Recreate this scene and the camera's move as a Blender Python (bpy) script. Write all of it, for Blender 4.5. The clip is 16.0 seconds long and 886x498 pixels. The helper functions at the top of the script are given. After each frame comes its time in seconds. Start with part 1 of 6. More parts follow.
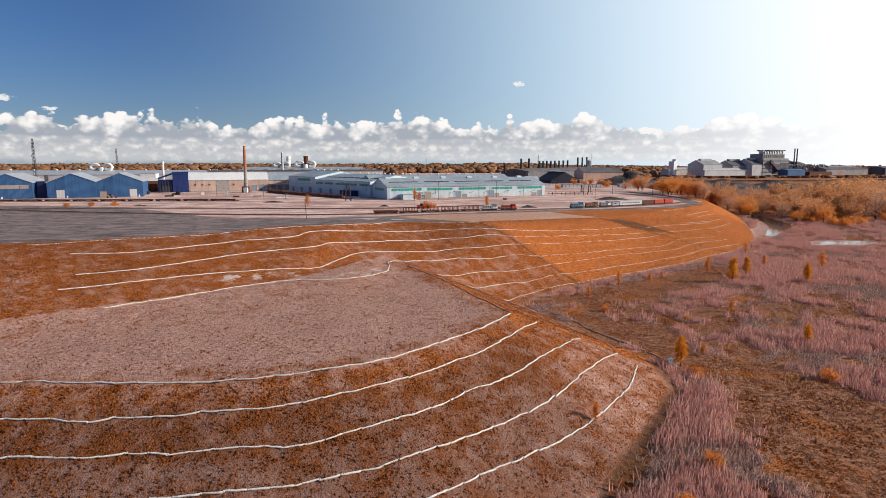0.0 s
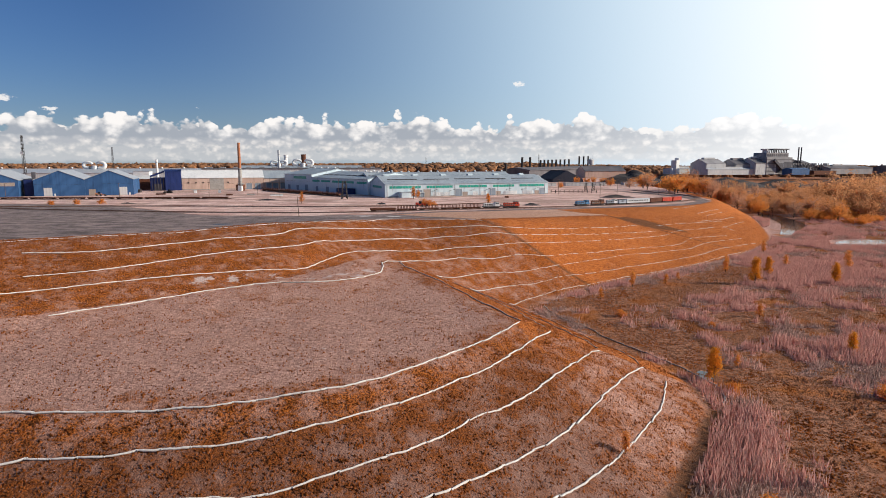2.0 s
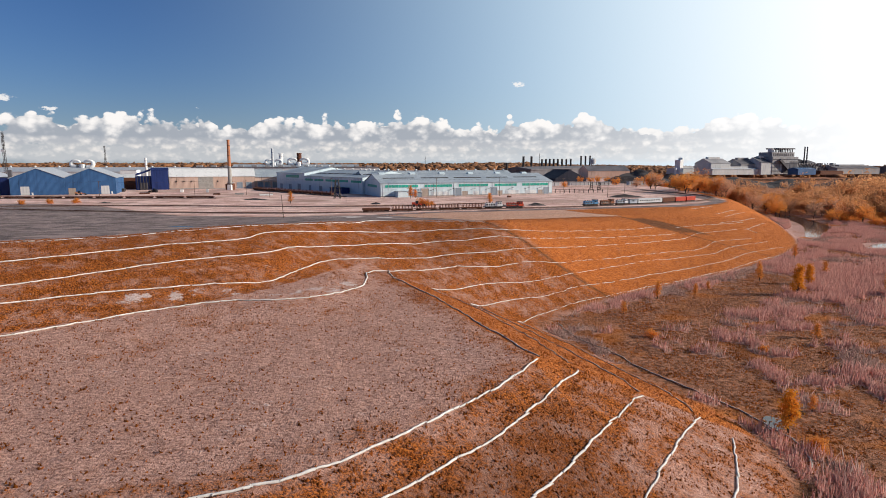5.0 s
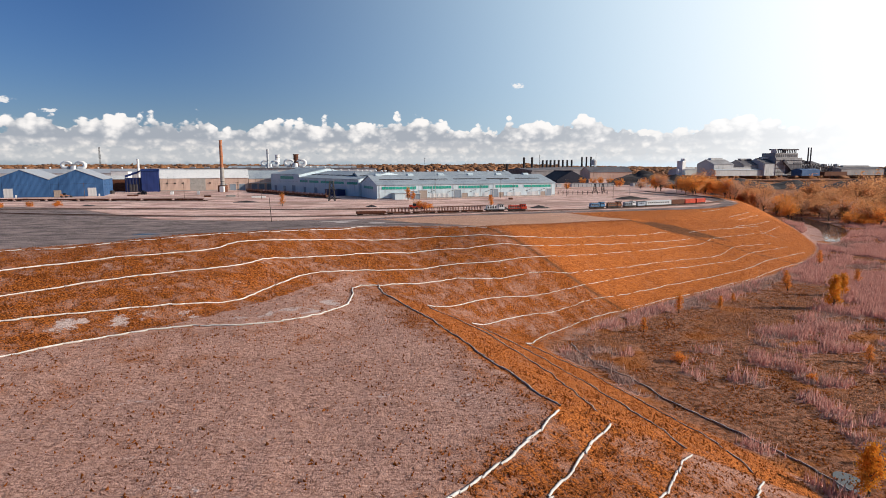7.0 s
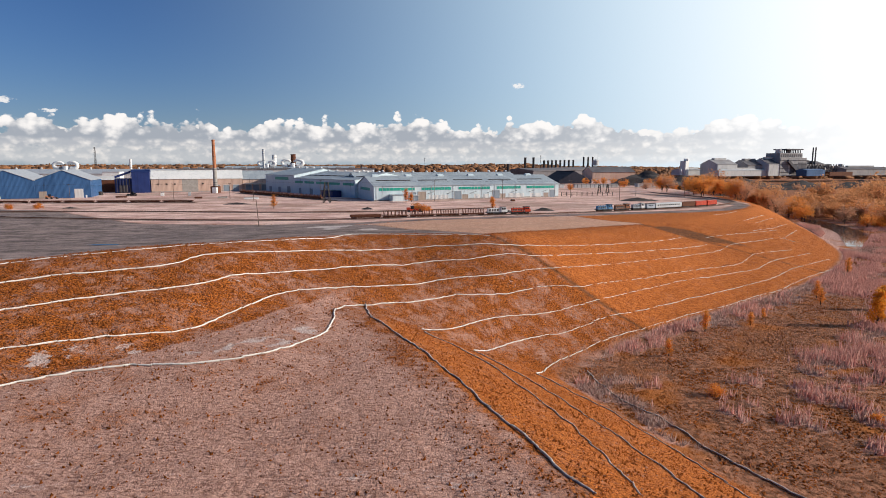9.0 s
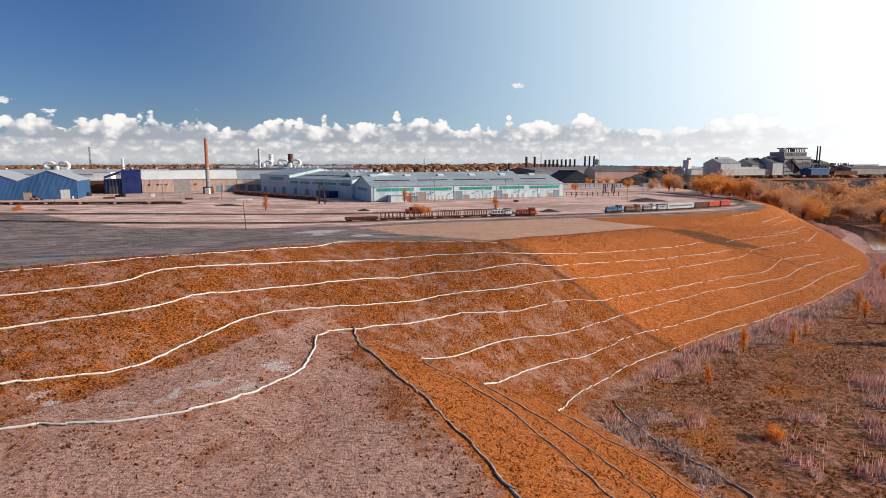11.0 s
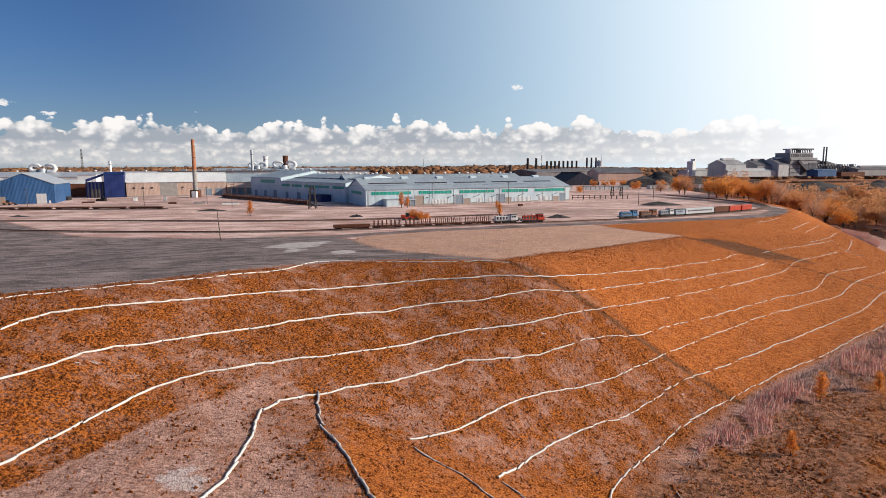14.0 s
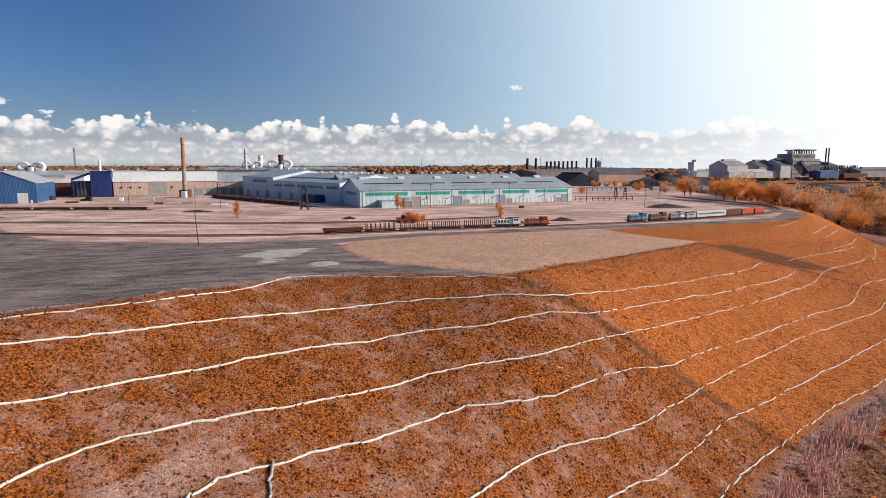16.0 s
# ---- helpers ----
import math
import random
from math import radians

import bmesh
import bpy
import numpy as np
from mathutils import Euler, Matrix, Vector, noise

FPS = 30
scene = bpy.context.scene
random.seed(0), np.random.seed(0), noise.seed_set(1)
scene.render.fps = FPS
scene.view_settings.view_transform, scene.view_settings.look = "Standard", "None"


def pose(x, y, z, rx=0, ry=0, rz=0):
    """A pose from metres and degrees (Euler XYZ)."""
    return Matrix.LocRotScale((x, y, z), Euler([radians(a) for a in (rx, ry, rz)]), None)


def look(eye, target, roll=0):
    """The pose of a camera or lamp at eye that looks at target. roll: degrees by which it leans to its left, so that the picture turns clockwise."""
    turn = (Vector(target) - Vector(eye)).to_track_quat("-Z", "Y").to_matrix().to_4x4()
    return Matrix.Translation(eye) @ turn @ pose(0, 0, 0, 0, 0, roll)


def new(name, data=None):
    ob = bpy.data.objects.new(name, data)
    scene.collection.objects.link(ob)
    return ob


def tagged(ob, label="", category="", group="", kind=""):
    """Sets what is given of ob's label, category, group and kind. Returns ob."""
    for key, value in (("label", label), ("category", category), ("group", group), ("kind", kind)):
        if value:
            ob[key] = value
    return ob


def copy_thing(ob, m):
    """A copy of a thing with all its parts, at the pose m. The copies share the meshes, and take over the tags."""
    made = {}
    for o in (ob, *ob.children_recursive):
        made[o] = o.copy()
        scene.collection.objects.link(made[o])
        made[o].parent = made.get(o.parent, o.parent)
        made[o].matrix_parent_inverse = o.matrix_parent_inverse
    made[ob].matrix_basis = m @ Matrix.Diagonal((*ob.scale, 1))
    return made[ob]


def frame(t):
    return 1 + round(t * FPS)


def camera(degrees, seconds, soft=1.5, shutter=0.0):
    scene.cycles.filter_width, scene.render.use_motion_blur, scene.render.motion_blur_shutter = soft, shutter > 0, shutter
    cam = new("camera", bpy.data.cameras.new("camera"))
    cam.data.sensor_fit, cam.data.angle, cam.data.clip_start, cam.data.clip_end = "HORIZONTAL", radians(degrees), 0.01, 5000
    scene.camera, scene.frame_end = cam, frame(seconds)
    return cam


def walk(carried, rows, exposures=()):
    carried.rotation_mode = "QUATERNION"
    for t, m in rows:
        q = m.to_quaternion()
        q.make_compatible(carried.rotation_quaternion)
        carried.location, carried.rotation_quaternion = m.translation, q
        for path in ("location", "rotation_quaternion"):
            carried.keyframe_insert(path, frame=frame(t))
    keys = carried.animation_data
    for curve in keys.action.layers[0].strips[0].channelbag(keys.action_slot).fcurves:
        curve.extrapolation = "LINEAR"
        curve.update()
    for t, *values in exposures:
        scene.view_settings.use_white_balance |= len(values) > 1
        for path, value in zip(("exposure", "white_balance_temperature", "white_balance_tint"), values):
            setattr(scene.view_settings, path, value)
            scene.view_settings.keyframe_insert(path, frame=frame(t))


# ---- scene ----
PATH = [
    (0, (-0.148, -10.944, 35.752), (-0.139, -8.966, 35.46), -0.0),
    (0.5, (-0.164, -6.654, 34.955), (-0.154, -4.676, 34.664), -0.1),
    (1, (-0.042, -1.997, 34.159), (-0.032, -0.018, 33.868), -0.1),
    (1.5, (-0.06, 2.645, 33.516), (-0.05, 4.623, 33.225), -0.0),
    (2, (0.132, 7.417, 32.68), (0.141, 9.396, 32.388), -0.0),
    (2.5, (0.308, 12.258, 32.12), (0.317, 14.236, 31.828), 0.0),
    (3, (0.529, 16.973, 31.686), (0.538, 18.951, 31.394), 0.0),
    (3.5, (0.827, 21.996, 31.11), (0.835, 23.975, 30.819), -0.0),
    (4, (0.968, 27.11, 30.738), (0.977, 29.089, 30.447), 0.0),
    (6.5, (1.73, 52.162, 29.807), (1.74, 54.141, 29.518), 0.1),
    (7, (1.888, 57.097, 29.727), (1.899, 59.076, 29.441), 0.0),
    (7.5, (2.096, 62.024, 29.829), (2.107, 64.004, 29.541), 0.1),
    (8, (2.37, 66.83, 29.837), (2.38, 68.809, 29.55), 0.0),
    (8.5, (2.58, 71.691, 29.95), (2.589, 73.67, 29.663), 0.1),
    (9, (2.659, 76.551, 29.936), (2.669, 78.531, 29.65), 0.0),
    (11.5, (2.13, 100.821, 29.511), (2.141, 102.801, 29.224), -0.1),
    (12, (2.187, 105.5, 29.588), (2.198, 107.48, 29.302), -0.1),
    (12.5, (2.223, 110.565, 29.555), (2.234, 112.545, 29.27), -0.1),
    (13, (2.31, 115.619, 29.567), (2.322, 117.598, 29.283), -0.1),
    (13.5, (2.553, 120.477, 29.547), (2.564, 122.457, 29.264), -0.1),
    (14, (2.62, 125.544, 29.502), (2.632, 127.525, 29.221), -0.2),
    (14.5, (2.551, 130.627, 29.491), (2.566, 132.607, 29.208), -0.1),
    (15, (2.775, 135.199, 29.407), (2.79, 137.179, 29.127), -0.1),
    (15.5, (2.9, 139.697, 29.317), (2.916, 141.677, 29.037), -0.1),
    (16, (3.065, 143.924, 29.329), (3.083, 145.904, 29.048), -0.0),
]
cam = camera(74.0, 16.0, soft=0.8)
walk(cam, [(t, look(eye, target, roll)) for t, eye, target, roll in PATH])

# ---- world, sun ----
SUN_AZ, SUN_EL = 95.0, 23.0          # degrees clockwise from +y, and above the horizon
world = bpy.data.worlds.new("sky")
scene.world = world
world.use_nodes = True
wn, wl = world.node_tree.nodes, world.node_tree.links
wn.clear()
w_out = wn.new("ShaderNodeOutputWorld")
w_bg = wn.new("ShaderNodeBackground")
w_sky = wn.new("ShaderNodeTexSky")
w_sky.sky_type = "NISHITA"
w_sky.sun_disc = False
w_sky.sun_elevation = radians(SUN_EL)
w_sky.sun_rotation = radians(SUN_AZ)
w_sky.dust_density = 0.7
w_sky.ozone_density = 4.0
w_bg.inputs["Strength"].default_value = 0.11


def wmath(op, a, b=None, c=None):
    n = wn.new("ShaderNodeMath")
    n.operation = op
    for i, v in enumerate((a, b, c)):
        if v is None:
            continue
        if isinstance(v, (int, float)):
            n.inputs[i].default_value = v
        else:
            wl.new(v, n.inputs[i])
    return n.outputs[0]


w_tc = wn.new("ShaderNodeTexCoord")
w_sep = wn.new("ShaderNodeSeparateXYZ")
wl.new(w_tc.outputs["Generated"], w_sep.inputs[0])
elev = w_sep.outputs[2]


def wramp(v, lo, hi, a=0.0, b=1.0):
    n = wn.new("ShaderNodeMapRange")
    n.interpolation_type = "SMOOTHSTEP"
    for key, val in (("From Min", lo), ("From Max", hi), ("To Min", a), ("To Max", b)):
        if isinstance(val, (int, float)):
            n.inputs[key].default_value = val
        else:
            wl.new(val, n.inputs[key])
    wl.new(v, n.inputs["Value"])
    return n.outputs[0]


def wmix(fac, a, b):
    n = wn.new("ShaderNodeMix")
    n.data_type = "RGBA"
    for key, val in (("Factor", fac), ("A", a), ("B", b)):
        if isinstance(val, (tuple, int, float)):
            n.inputs[key].default_value = val
        else:
            wl.new(val, n.inputs[key])
    return n.outputs["Result"]


azim = wmath("ARCTAN2", w_sep.outputs[0], w_sep.outputs[1])


def sky_plane(sx, sz, seed):
    """Azimuth and height as a plane to draw the clouds on."""
    n = wn.new("ShaderNodeCombineXYZ")
    wl.new(wmath("MULTIPLY", azim, sx), n.inputs[0])
    wl.new(wmath("MULTIPLY", elev, sz), n.inputs[1])
    n.inputs[2].default_value = seed
    return n.outputs[0]


def sky_noise(sx, sz, seed, detail=4.0, rough=0.55):
    n = wn.new("ShaderNodeTexNoise")
    n.inputs["Scale"].default_value = 1.0
    n.inputs["Detail"].default_value = detail
    n.inputs["Roughness"].default_value = rough
    wl.new(sky_plane(sx, sz, seed), n.inputs["Vector"])
    return n.outputs["Fac"]


def billows(sx, sz, seed):
    """Round cauliflower heads: bright in the middle of each cell."""
    n = wn.new("ShaderNodeTexVoronoi")
    n.feature = "SMOOTH_F1"
    n.inputs["Scale"].default_value = 1.0
    n.inputs["Smoothness"].default_value = 0.35
    n.inputs["Detail"].default_value = 2.0
    n.inputs["Roughness"].default_value = 0.55
    wl.new(sky_plane(sx, sz, seed), n.inputs["Vector"])
    return wmath("SUBTRACT", 1.0, n.outputs["Distance"])


def cumulus_row(under, base, reach, wide, seed, lit, shade, gaps):
    """One rank of heaped clouds on a common flat base, laid over what is behind it."""
    heap_n = sky_noise(wide, 0.0, seed, 3.0, 0.6)
    puff = billows(wide * 4.2, wide * 5.2, seed + 3.3)
    wisp = sky_noise(wide * 9, wide * 13, seed + 9.1, 5.0, 0.6)
    top = wmath("ADD", wmath("MULTIPLY", wramp(heap_n, gaps, gaps + 0.34), reach), base)
    top = wmath("ADD", top, wmath("MULTIPLY", wmath("SUBTRACT", puff, 0.45), reach * 0.62))
    top = wmath("ADD", top, wmath("MULTIPLY", wmath("SUBTRACT", wisp, 0.5), reach * 0.35))
    floor_n = wmath("ADD", wmath("MULTIPLY", wmath("SUBTRACT", sky_noise(wide * 3, wide * 4, seed + 5.7), 0.5), 0.016), base - 0.002)
    above = wramp(wmath("SUBTRACT", top, elev), 0.0, 0.0045)
    low = wramp(wmath("SUBTRACT", elev, floor_n), -0.004, 0.004)
    mask = wmath("MULTIPLY", above, low)
    lift = wmath("DIVIDE", wmath("SUBTRACT", elev, base), reach * 0.8)
    tone = wmath("ADD", wmath("MULTIPLY", lift, 0.55), wmath("MULTIPLY", puff, 0.75))
    tone = wmath("ADD", tone, wmath("MULTIPLY", wmath("SUBTRACT", wisp, 0.5), 0.7))
    return wmath("MULTIPLY", mask, 1.0), wmix(wramp(tone, 0.02, 0.62), shade, lit)


# the blue sky, whitened by haze low down and by the glow on the sun's side
tint = wn.new("ShaderNodeMix")
tint.data_type, tint.blend_type = "RGBA", "MULTIPLY"
tint.inputs["Factor"].default_value = 1.0
tint.inputs["B"].default_value = (0.34, 0.47, 0.68, 1)
wl.new(w_sky.outputs[0], tint.inputs["A"])
w_dot = wn.new("ShaderNodeVectorMath")
w_dot.operation = "DOT_PRODUCT"
wl.new(w_tc.outputs["Generated"], w_dot.inputs[0])
w_dot.inputs[1].default_value = (math.sin(radians(62)) * 0.98, math.cos(radians(62)) * 0.98, 0.2)
toward = wmath("MAXIMUM", w_dot.outputs["Value"], 0.0)
milky = wmath("MINIMUM", wmath("MULTIPLY", wmath("POWER", toward, 1.8), 1.35), 1.0)
glow = wmath("MINIMUM", wmath("MULTIPLY", wmath("POWER", toward, 5.6), 2.0), 1.0)
haze = wmath("MULTIPLY", wmath("POWER", 2.718, wmath("MULTIPLY", wmath("MAXIMUM", elev, 0.0), -20.0)), 0.42)
light_air = wn.new("ShaderNodeMix")
light_air.data_type = "RGBA"
wl.new(milky, light_air.inputs["Factor"])
wl.new(tint.outputs["Result"], light_air.inputs["A"])
light_air.inputs["B"].default_value = (5.4, 7.6, 9.2, 1)
air = wn.new("ShaderNodeMix")
air.data_type = "RGBA"
wl.new(haze, air.inputs["Factor"])
wl.new(light_air.outputs["Result"], air.inputs["A"])
air.inputs["B"].default_value = (6.3, 6.9, 7.5, 1)
cover = air.outputs["Result"]
for base, reach, wide, seed, lit, shade, gaps, thick in (
        (0.004, 0.026, 13.0, 2.0, (7.6, 7.3, 7.1, 1), (5.3, 5.4, 5.6, 1), 0.0, 0.8),
        (0.016, 0.028, 11.0, 11.0, (8.0, 7.6, 7.3, 1), (4.6, 4.8, 5.1, 1), 0.10, 0.9),
        (0.028, 0.034, 9.0, 23.0, (8.4, 8.0, 7.7, 1), (4.2, 4.4, 4.8, 1), 0.16, 0.95),
        (0.038, 0.047, 7.0, 37.0, (8.9, 8.6, 8.4, 1), (3.5, 3.8, 4.3, 1), 0.25, 1.0)):
    rank, tinted = cumulus_row(cover, base, reach, wide, seed, lit, shade, gaps)
    cover = wmix(wmath("MULTIPLY", rank, thick), cover, tinted)
# a few stray puffs above the belt
for az, el, wide, tall in ((0.128, 0.1255, 0.012, 0.0045), (-0.575, 0.074, 0.014, 0.003), (-0.63, 0.086, 0.018, 0.005)):
    du = wmath("DIVIDE", wmath("SUBTRACT", azim, az), wide)
    dv = wmath("DIVIDE", wmath("SUBTRACT", elev, el), tall)
    rr = wmath("ADD", wmath("MULTIPLY", du, du), wmath("MULTIPLY", dv, dv))
    rr = wmath("ADD", rr, wmath("MULTIPLY", wmath("SUBTRACT", sky_noise(120.0, 220.0, 3.0 + az, 5.0, 0.65), 0.5), 4.0))
    cover = wmix(wramp(rr, 0.9, 0.1, 0.0, 0.9), cover, (8.4, 8.2, 8.1, 1))
veil = wn.new("ShaderNodeMix")
veil.data_type = "RGBA"
wl.new(wmath("MULTIPLY", glow, 0.95), veil.inputs["Factor"])
wl.new(cover, veil.inputs["A"])
veil.inputs["B"].default_value = (9.6, 9.7, 9.8, 1)
wl.new(veil.outputs["Result"], w_bg.inputs["Color"])
wl.new(w_bg.outputs[0], w_out.inputs[0])

sun = new("sun", bpy.data.lights.new("sun", "SUN"))
sun.data.energy = 5.0
sun.data.angle = radians(0.6)
sun.data.color = (1.0, 0.90, 0.775)
sd = Vector((math.sin(radians(SUN_AZ)) * math.cos(radians(SUN_EL)), math.cos(radians(SUN_AZ)) * math.cos(radians(SUN_EL)), math.sin(radians(SUN_EL))))
sun.matrix_world = look(sd * 900, (0, 0, 0))


# ---- materials ----
class Nodes:
    """A small wrapper to wire up a node material."""

    def __init__(self, name, rough=0.8, metal=0.0):
        self.mat = bpy.data.materials.new(name)
        self.mat.use_nodes = True
        self.t = self.mat.node_tree
        self.b = self.t.nodes["Principled BSDF"]
        self.b.inputs["Roughness"].default_value = rough
        self.b.inputs["Metallic"].default_value = metal
        self.b.inputs["Specular IOR Level"].default_value = 0.3
        self.coord = self.t.nodes.new("ShaderNodeNewGeometry").outputs["Position"]

    def add(self, kind):
        return self.t.nodes.new(kind)

    def link(self, a, b):
        self.t.links.new(a, b)

    def put(self, sock, v):
        if isinstance(v, (int, float)):
            sock.default_value = v
        elif isinstance(v, tuple):
            sock.default_value = (*v, 1) if len(v) == 3 else v
        else:
            self.link(v, sock)

    def noise(self, scale, detail=4, rough=0.55, stretch=None, object_space=False):
        n = self.add("ShaderNodeTexNoise")
        src = self.coord
        if object_space:
            src = self.add("ShaderNodeTexCoord").outputs["Object"]
        if stretch:
            m = self.add("ShaderNodeMapping")
            m.inputs["Scale"].default_value = stretch
            self.link(src, m.inputs["Vector"])
            src = m.outputs[0]
        self.link(src, n.inputs["Vector"])
        n.inputs["Scale"].default_value, n.inputs["Detail"].default_value, n.inputs["Roughness"].default_value = scale, detail, rough
        return n.outputs["Fac"]

    def math(self, op, a, b=0.0):
        n = self.add("ShaderNodeMath")
        n.operation = op
        self.put(n.inputs[0], a)
        self.put(n.inputs[1], b)
        return n.outputs[0]

    def ramp(self, v, lo, hi, smooth=True):
        n = self.add("ShaderNodeMapRange")
        n.interpolation_type = "SMOOTHSTEP" if smooth else "LINEAR"
        n.inputs["From Min"].default_value, n.inputs["From Max"].default_value = lo, hi
        self.link(v, n.inputs["Value"])
        return n.outputs[0]

    def mix(self, fac, a, b):
        n = self.add("ShaderNodeMix")
        n.data_type = "RGBA"
        self.put(n.inputs["Factor"], fac)
        self.put(n.inputs["A"], a)
        self.put(n.inputs["B"], b)
        return n.outputs["Result"]

    def attr(self, name):
        n = self.add("ShaderNodeAttribute")
        n.attribute_name = name
        return n.outputs["Fac"]

    def island(self):
        return self.add("ShaderNodeNewGeometry").outputs["Random Per Island"]

    def per_object(self):
        return self.add("ShaderNodeObjectInfo").outputs["Random"]

    def color(self, c):
        self.put(self.b.inputs["Base Color"], c)

    def bump(self, h, strength, dist):
        n = self.add("ShaderNodeBump")
        n.inputs["Strength"].default_value, n.inputs["Distance"].default_value = strength, dist
        self.link(h, n.inputs["Height"])
        self.link(n.outputs[0], self.b.inputs["Normal"])


def paint(name, a, b, scale=0.4, rough=0.7, metal=0.0, bump=0.15, dist=0.03, stretch=None, spots=None):
    """Weathered surface: two tones in broad stains, a fine grain, and optional spots of a third tone."""
    m = Nodes(name, rough, metal)
    broad = m.noise(scale, 5, 0.6, stretch)
    fine = m.noise(scale * 11, 3, 0.6)
    f = m.math("ADD", m.math("MULTIPLY", broad, 0.75), m.math("MULTIPLY", fine, 0.25))
    col = m.mix(m.ramp(f, 0.36, 0.64), a, b)
    if spots:
        col = m.mix(m.ramp(m.noise(scale * 2.7, 6, 0.7, stretch), 0.56, 0.68), col, spots)
    m.color(col)
    m.bump(fine, bump, dist)
    return m.mat


def cladding(name, a, b, pitch=0.9, rough=0.55, streak=None):
    """Profiled metal sheet: ribs along the height, streaks of dirt running down."""
    m = Nodes(name, rough, 0.0)
    tc = m.add("ShaderNodeTexCoord").outputs["Object"]
    sep = m.add("ShaderNodeSeparateXYZ")
    m.link(tc, sep.inputs[0])
    along = m.math("ADD", sep.outputs[0], sep.outputs[1])
    wave = m.math("SINE", m.math("MULTIPLY", along, 6.283 / pitch))
    broad = m.noise(0.05, 5, 0.6, (1, 1, 0.5), True)
    run = m.noise(0.5, 4, 0.6, (1, 1, 0.08), True)
    sheet = m.math("FRACT", m.math("MULTIPLY", along, 1 / 7.3))
    f = m.math("ADD", m.math("MULTIPLY", broad, 0.6), m.math("MULTIPLY", run, 0.4))
    col = m.mix(m.ramp(f, 0.38, 0.62), a, b)
    col = m.mix(m.ramp(m.noise(0.23, 5, 0.7, (1, 1, 0.12), True), 0.57, 0.75), col, streak or tuple(0.6 * v for v in a))
    col = m.mix(m.math("MULTIPLY", m.ramp(sheet, 0.985, 1.0), 0.35), col, tuple(0.5 * v for v in a))
    m.color(col)
    m.bump(wave, 0.5, 0.06)
    return m.mat


M = {}
M["wall_pale"] = cladding("pale_blue_cladding", (0.50, 0.61, 0.66), (0.60, 0.69, 0.72))
M["roof_pale"] = cladding("grey_roof_sheet", (0.27, 0.31, 0.35), (0.36, 0.40, 0.43))
M["roof_dark"] = paint("dark_roof_felt", (0.05, 0.06, 0.08), (0.09, 0.10, 0.12), 0.1)
M["teal"] = cladding("teal_glazing_band", (0.015, 0.28, 0.22), (0.03, 0.38, 0.29), 1.6, 0.35)
# blue set darker, with the shed gables' shade put into the colour
M["blue"] = cladding("blue_cladding", (0.03, 0.085, 0.20), (0.045, 0.12, 0.27), 0.9, 0.5)
M["blue_dark"] = cladding("dark_blue_cladding", (0.012, 0.024, 0.10), (0.02, 0.038, 0.15), 0.9, 0.5)
M["tan"] = cladding("tan_brick_and_sheet", (0.50, 0.35, 0.28), (0.60, 0.43, 0.35), 1.2, 0.8)
M["door_tan"] = cladding("tan_roller_door", (0.34, 0.27, 0.22), (0.40, 0.33, 0.28), 0.5, 0.6)
M["door_grey"] = cladding("grey_roller_door", (0.20, 0.25, 0.30), (0.26, 0.31, 0.36), 0.5, 0.6)
M["roof_white"] = cladding("white_ribbed_roof", (0.66, 0.66, 0.65), (0.76, 0.75, 0.73), 1.2)
M["white"] = paint("white_paint", (0.72, 0.73, 0.72), (0.80, 0.80, 0.78), 0.3, 0.6, spots=(0.55, 0.5, 0.46))
M["galv"] = paint("galvanised_steel", (0.45, 0.47, 0.49), (0.55, 0.56, 0.57), 0.5, 0.5, 0.3)
M["steel_dark"] = paint("dark_steel", (0.025, 0.022, 0.022), (0.05, 0.042, 0.04), 0.8, 0.7)
M["rust"] = paint("rusty_steel", (0.10, 0.035, 0.02), (0.16, 0.06, 0.03), 0.7, 0.85, spots=(0.05, 0.03, 0.03))
M["rust_orange"] = paint("rust_streaked_chimney", (0.36, 0.13, 0.06), (0.48, 0.20, 0.10), 0.25, 0.8, 0, 0.2, 0.03, (1, 1, 0.2), (0.45, 0.33, 0.28))
M["red"] = paint("red_loco_paint", (0.42, 0.035, 0.015), (0.55, 0.06, 0.02), 0.5, 0.5, spots=(0.25, 0.06, 0.03))
M["loco_white"] = paint("white_loco_paint", (0.62, 0.62, 0.62), (0.72, 0.71, 0.70), 0.5, 0.5, spots=(0.2, 0.2, 0.2))
M["loco_blue"] = paint("blue_loco_paint", (0.05, 0.16, 0.34), (0.08, 0.24, 0.42), 0.5, 0.5, spots=(0.3, 0.4, 0.5))
M["loco_brown"] = paint("faded_orange_loco_paint", (0.20, 0.07, 0.03), (0.30, 0.11, 0.05), 0.5, 0.7, spots=(0.10, 0.05, 0.03))
M["loco_grey"] = paint("grey_loco_paint", (0.25, 0.30, 0.36), (0.36, 0.40, 0.45), 0.5, 0.6, spots=(0.6, 0.6, 0.6))
M["coach"] = paint("stainless_coach_side", (0.45, 0.47, 0.48), (0.56, 0.57, 0.57), 0.4, 0.4, 0.2)
M["glass_dark"] = paint("dark_window_glass", (0.015, 0.02, 0.025), (0.03, 0.035, 0.04), 0.5, 0.15)
M["wood"] = paint("weathered_pole_wood", (0.09, 0.06, 0.045), (0.14, 0.10, 0.08), 2.0, 0.9)
M["bark"] = paint("tree_bark", (0.07, 0.05, 0.04), (0.12, 0.09, 0.075), 2.5, 0.95)
M["navy"] = cladding("black_navy_sheet", (0.012, 0.014, 0.028), (0.02, 0.022, 0.04), 1.5, 0.8)
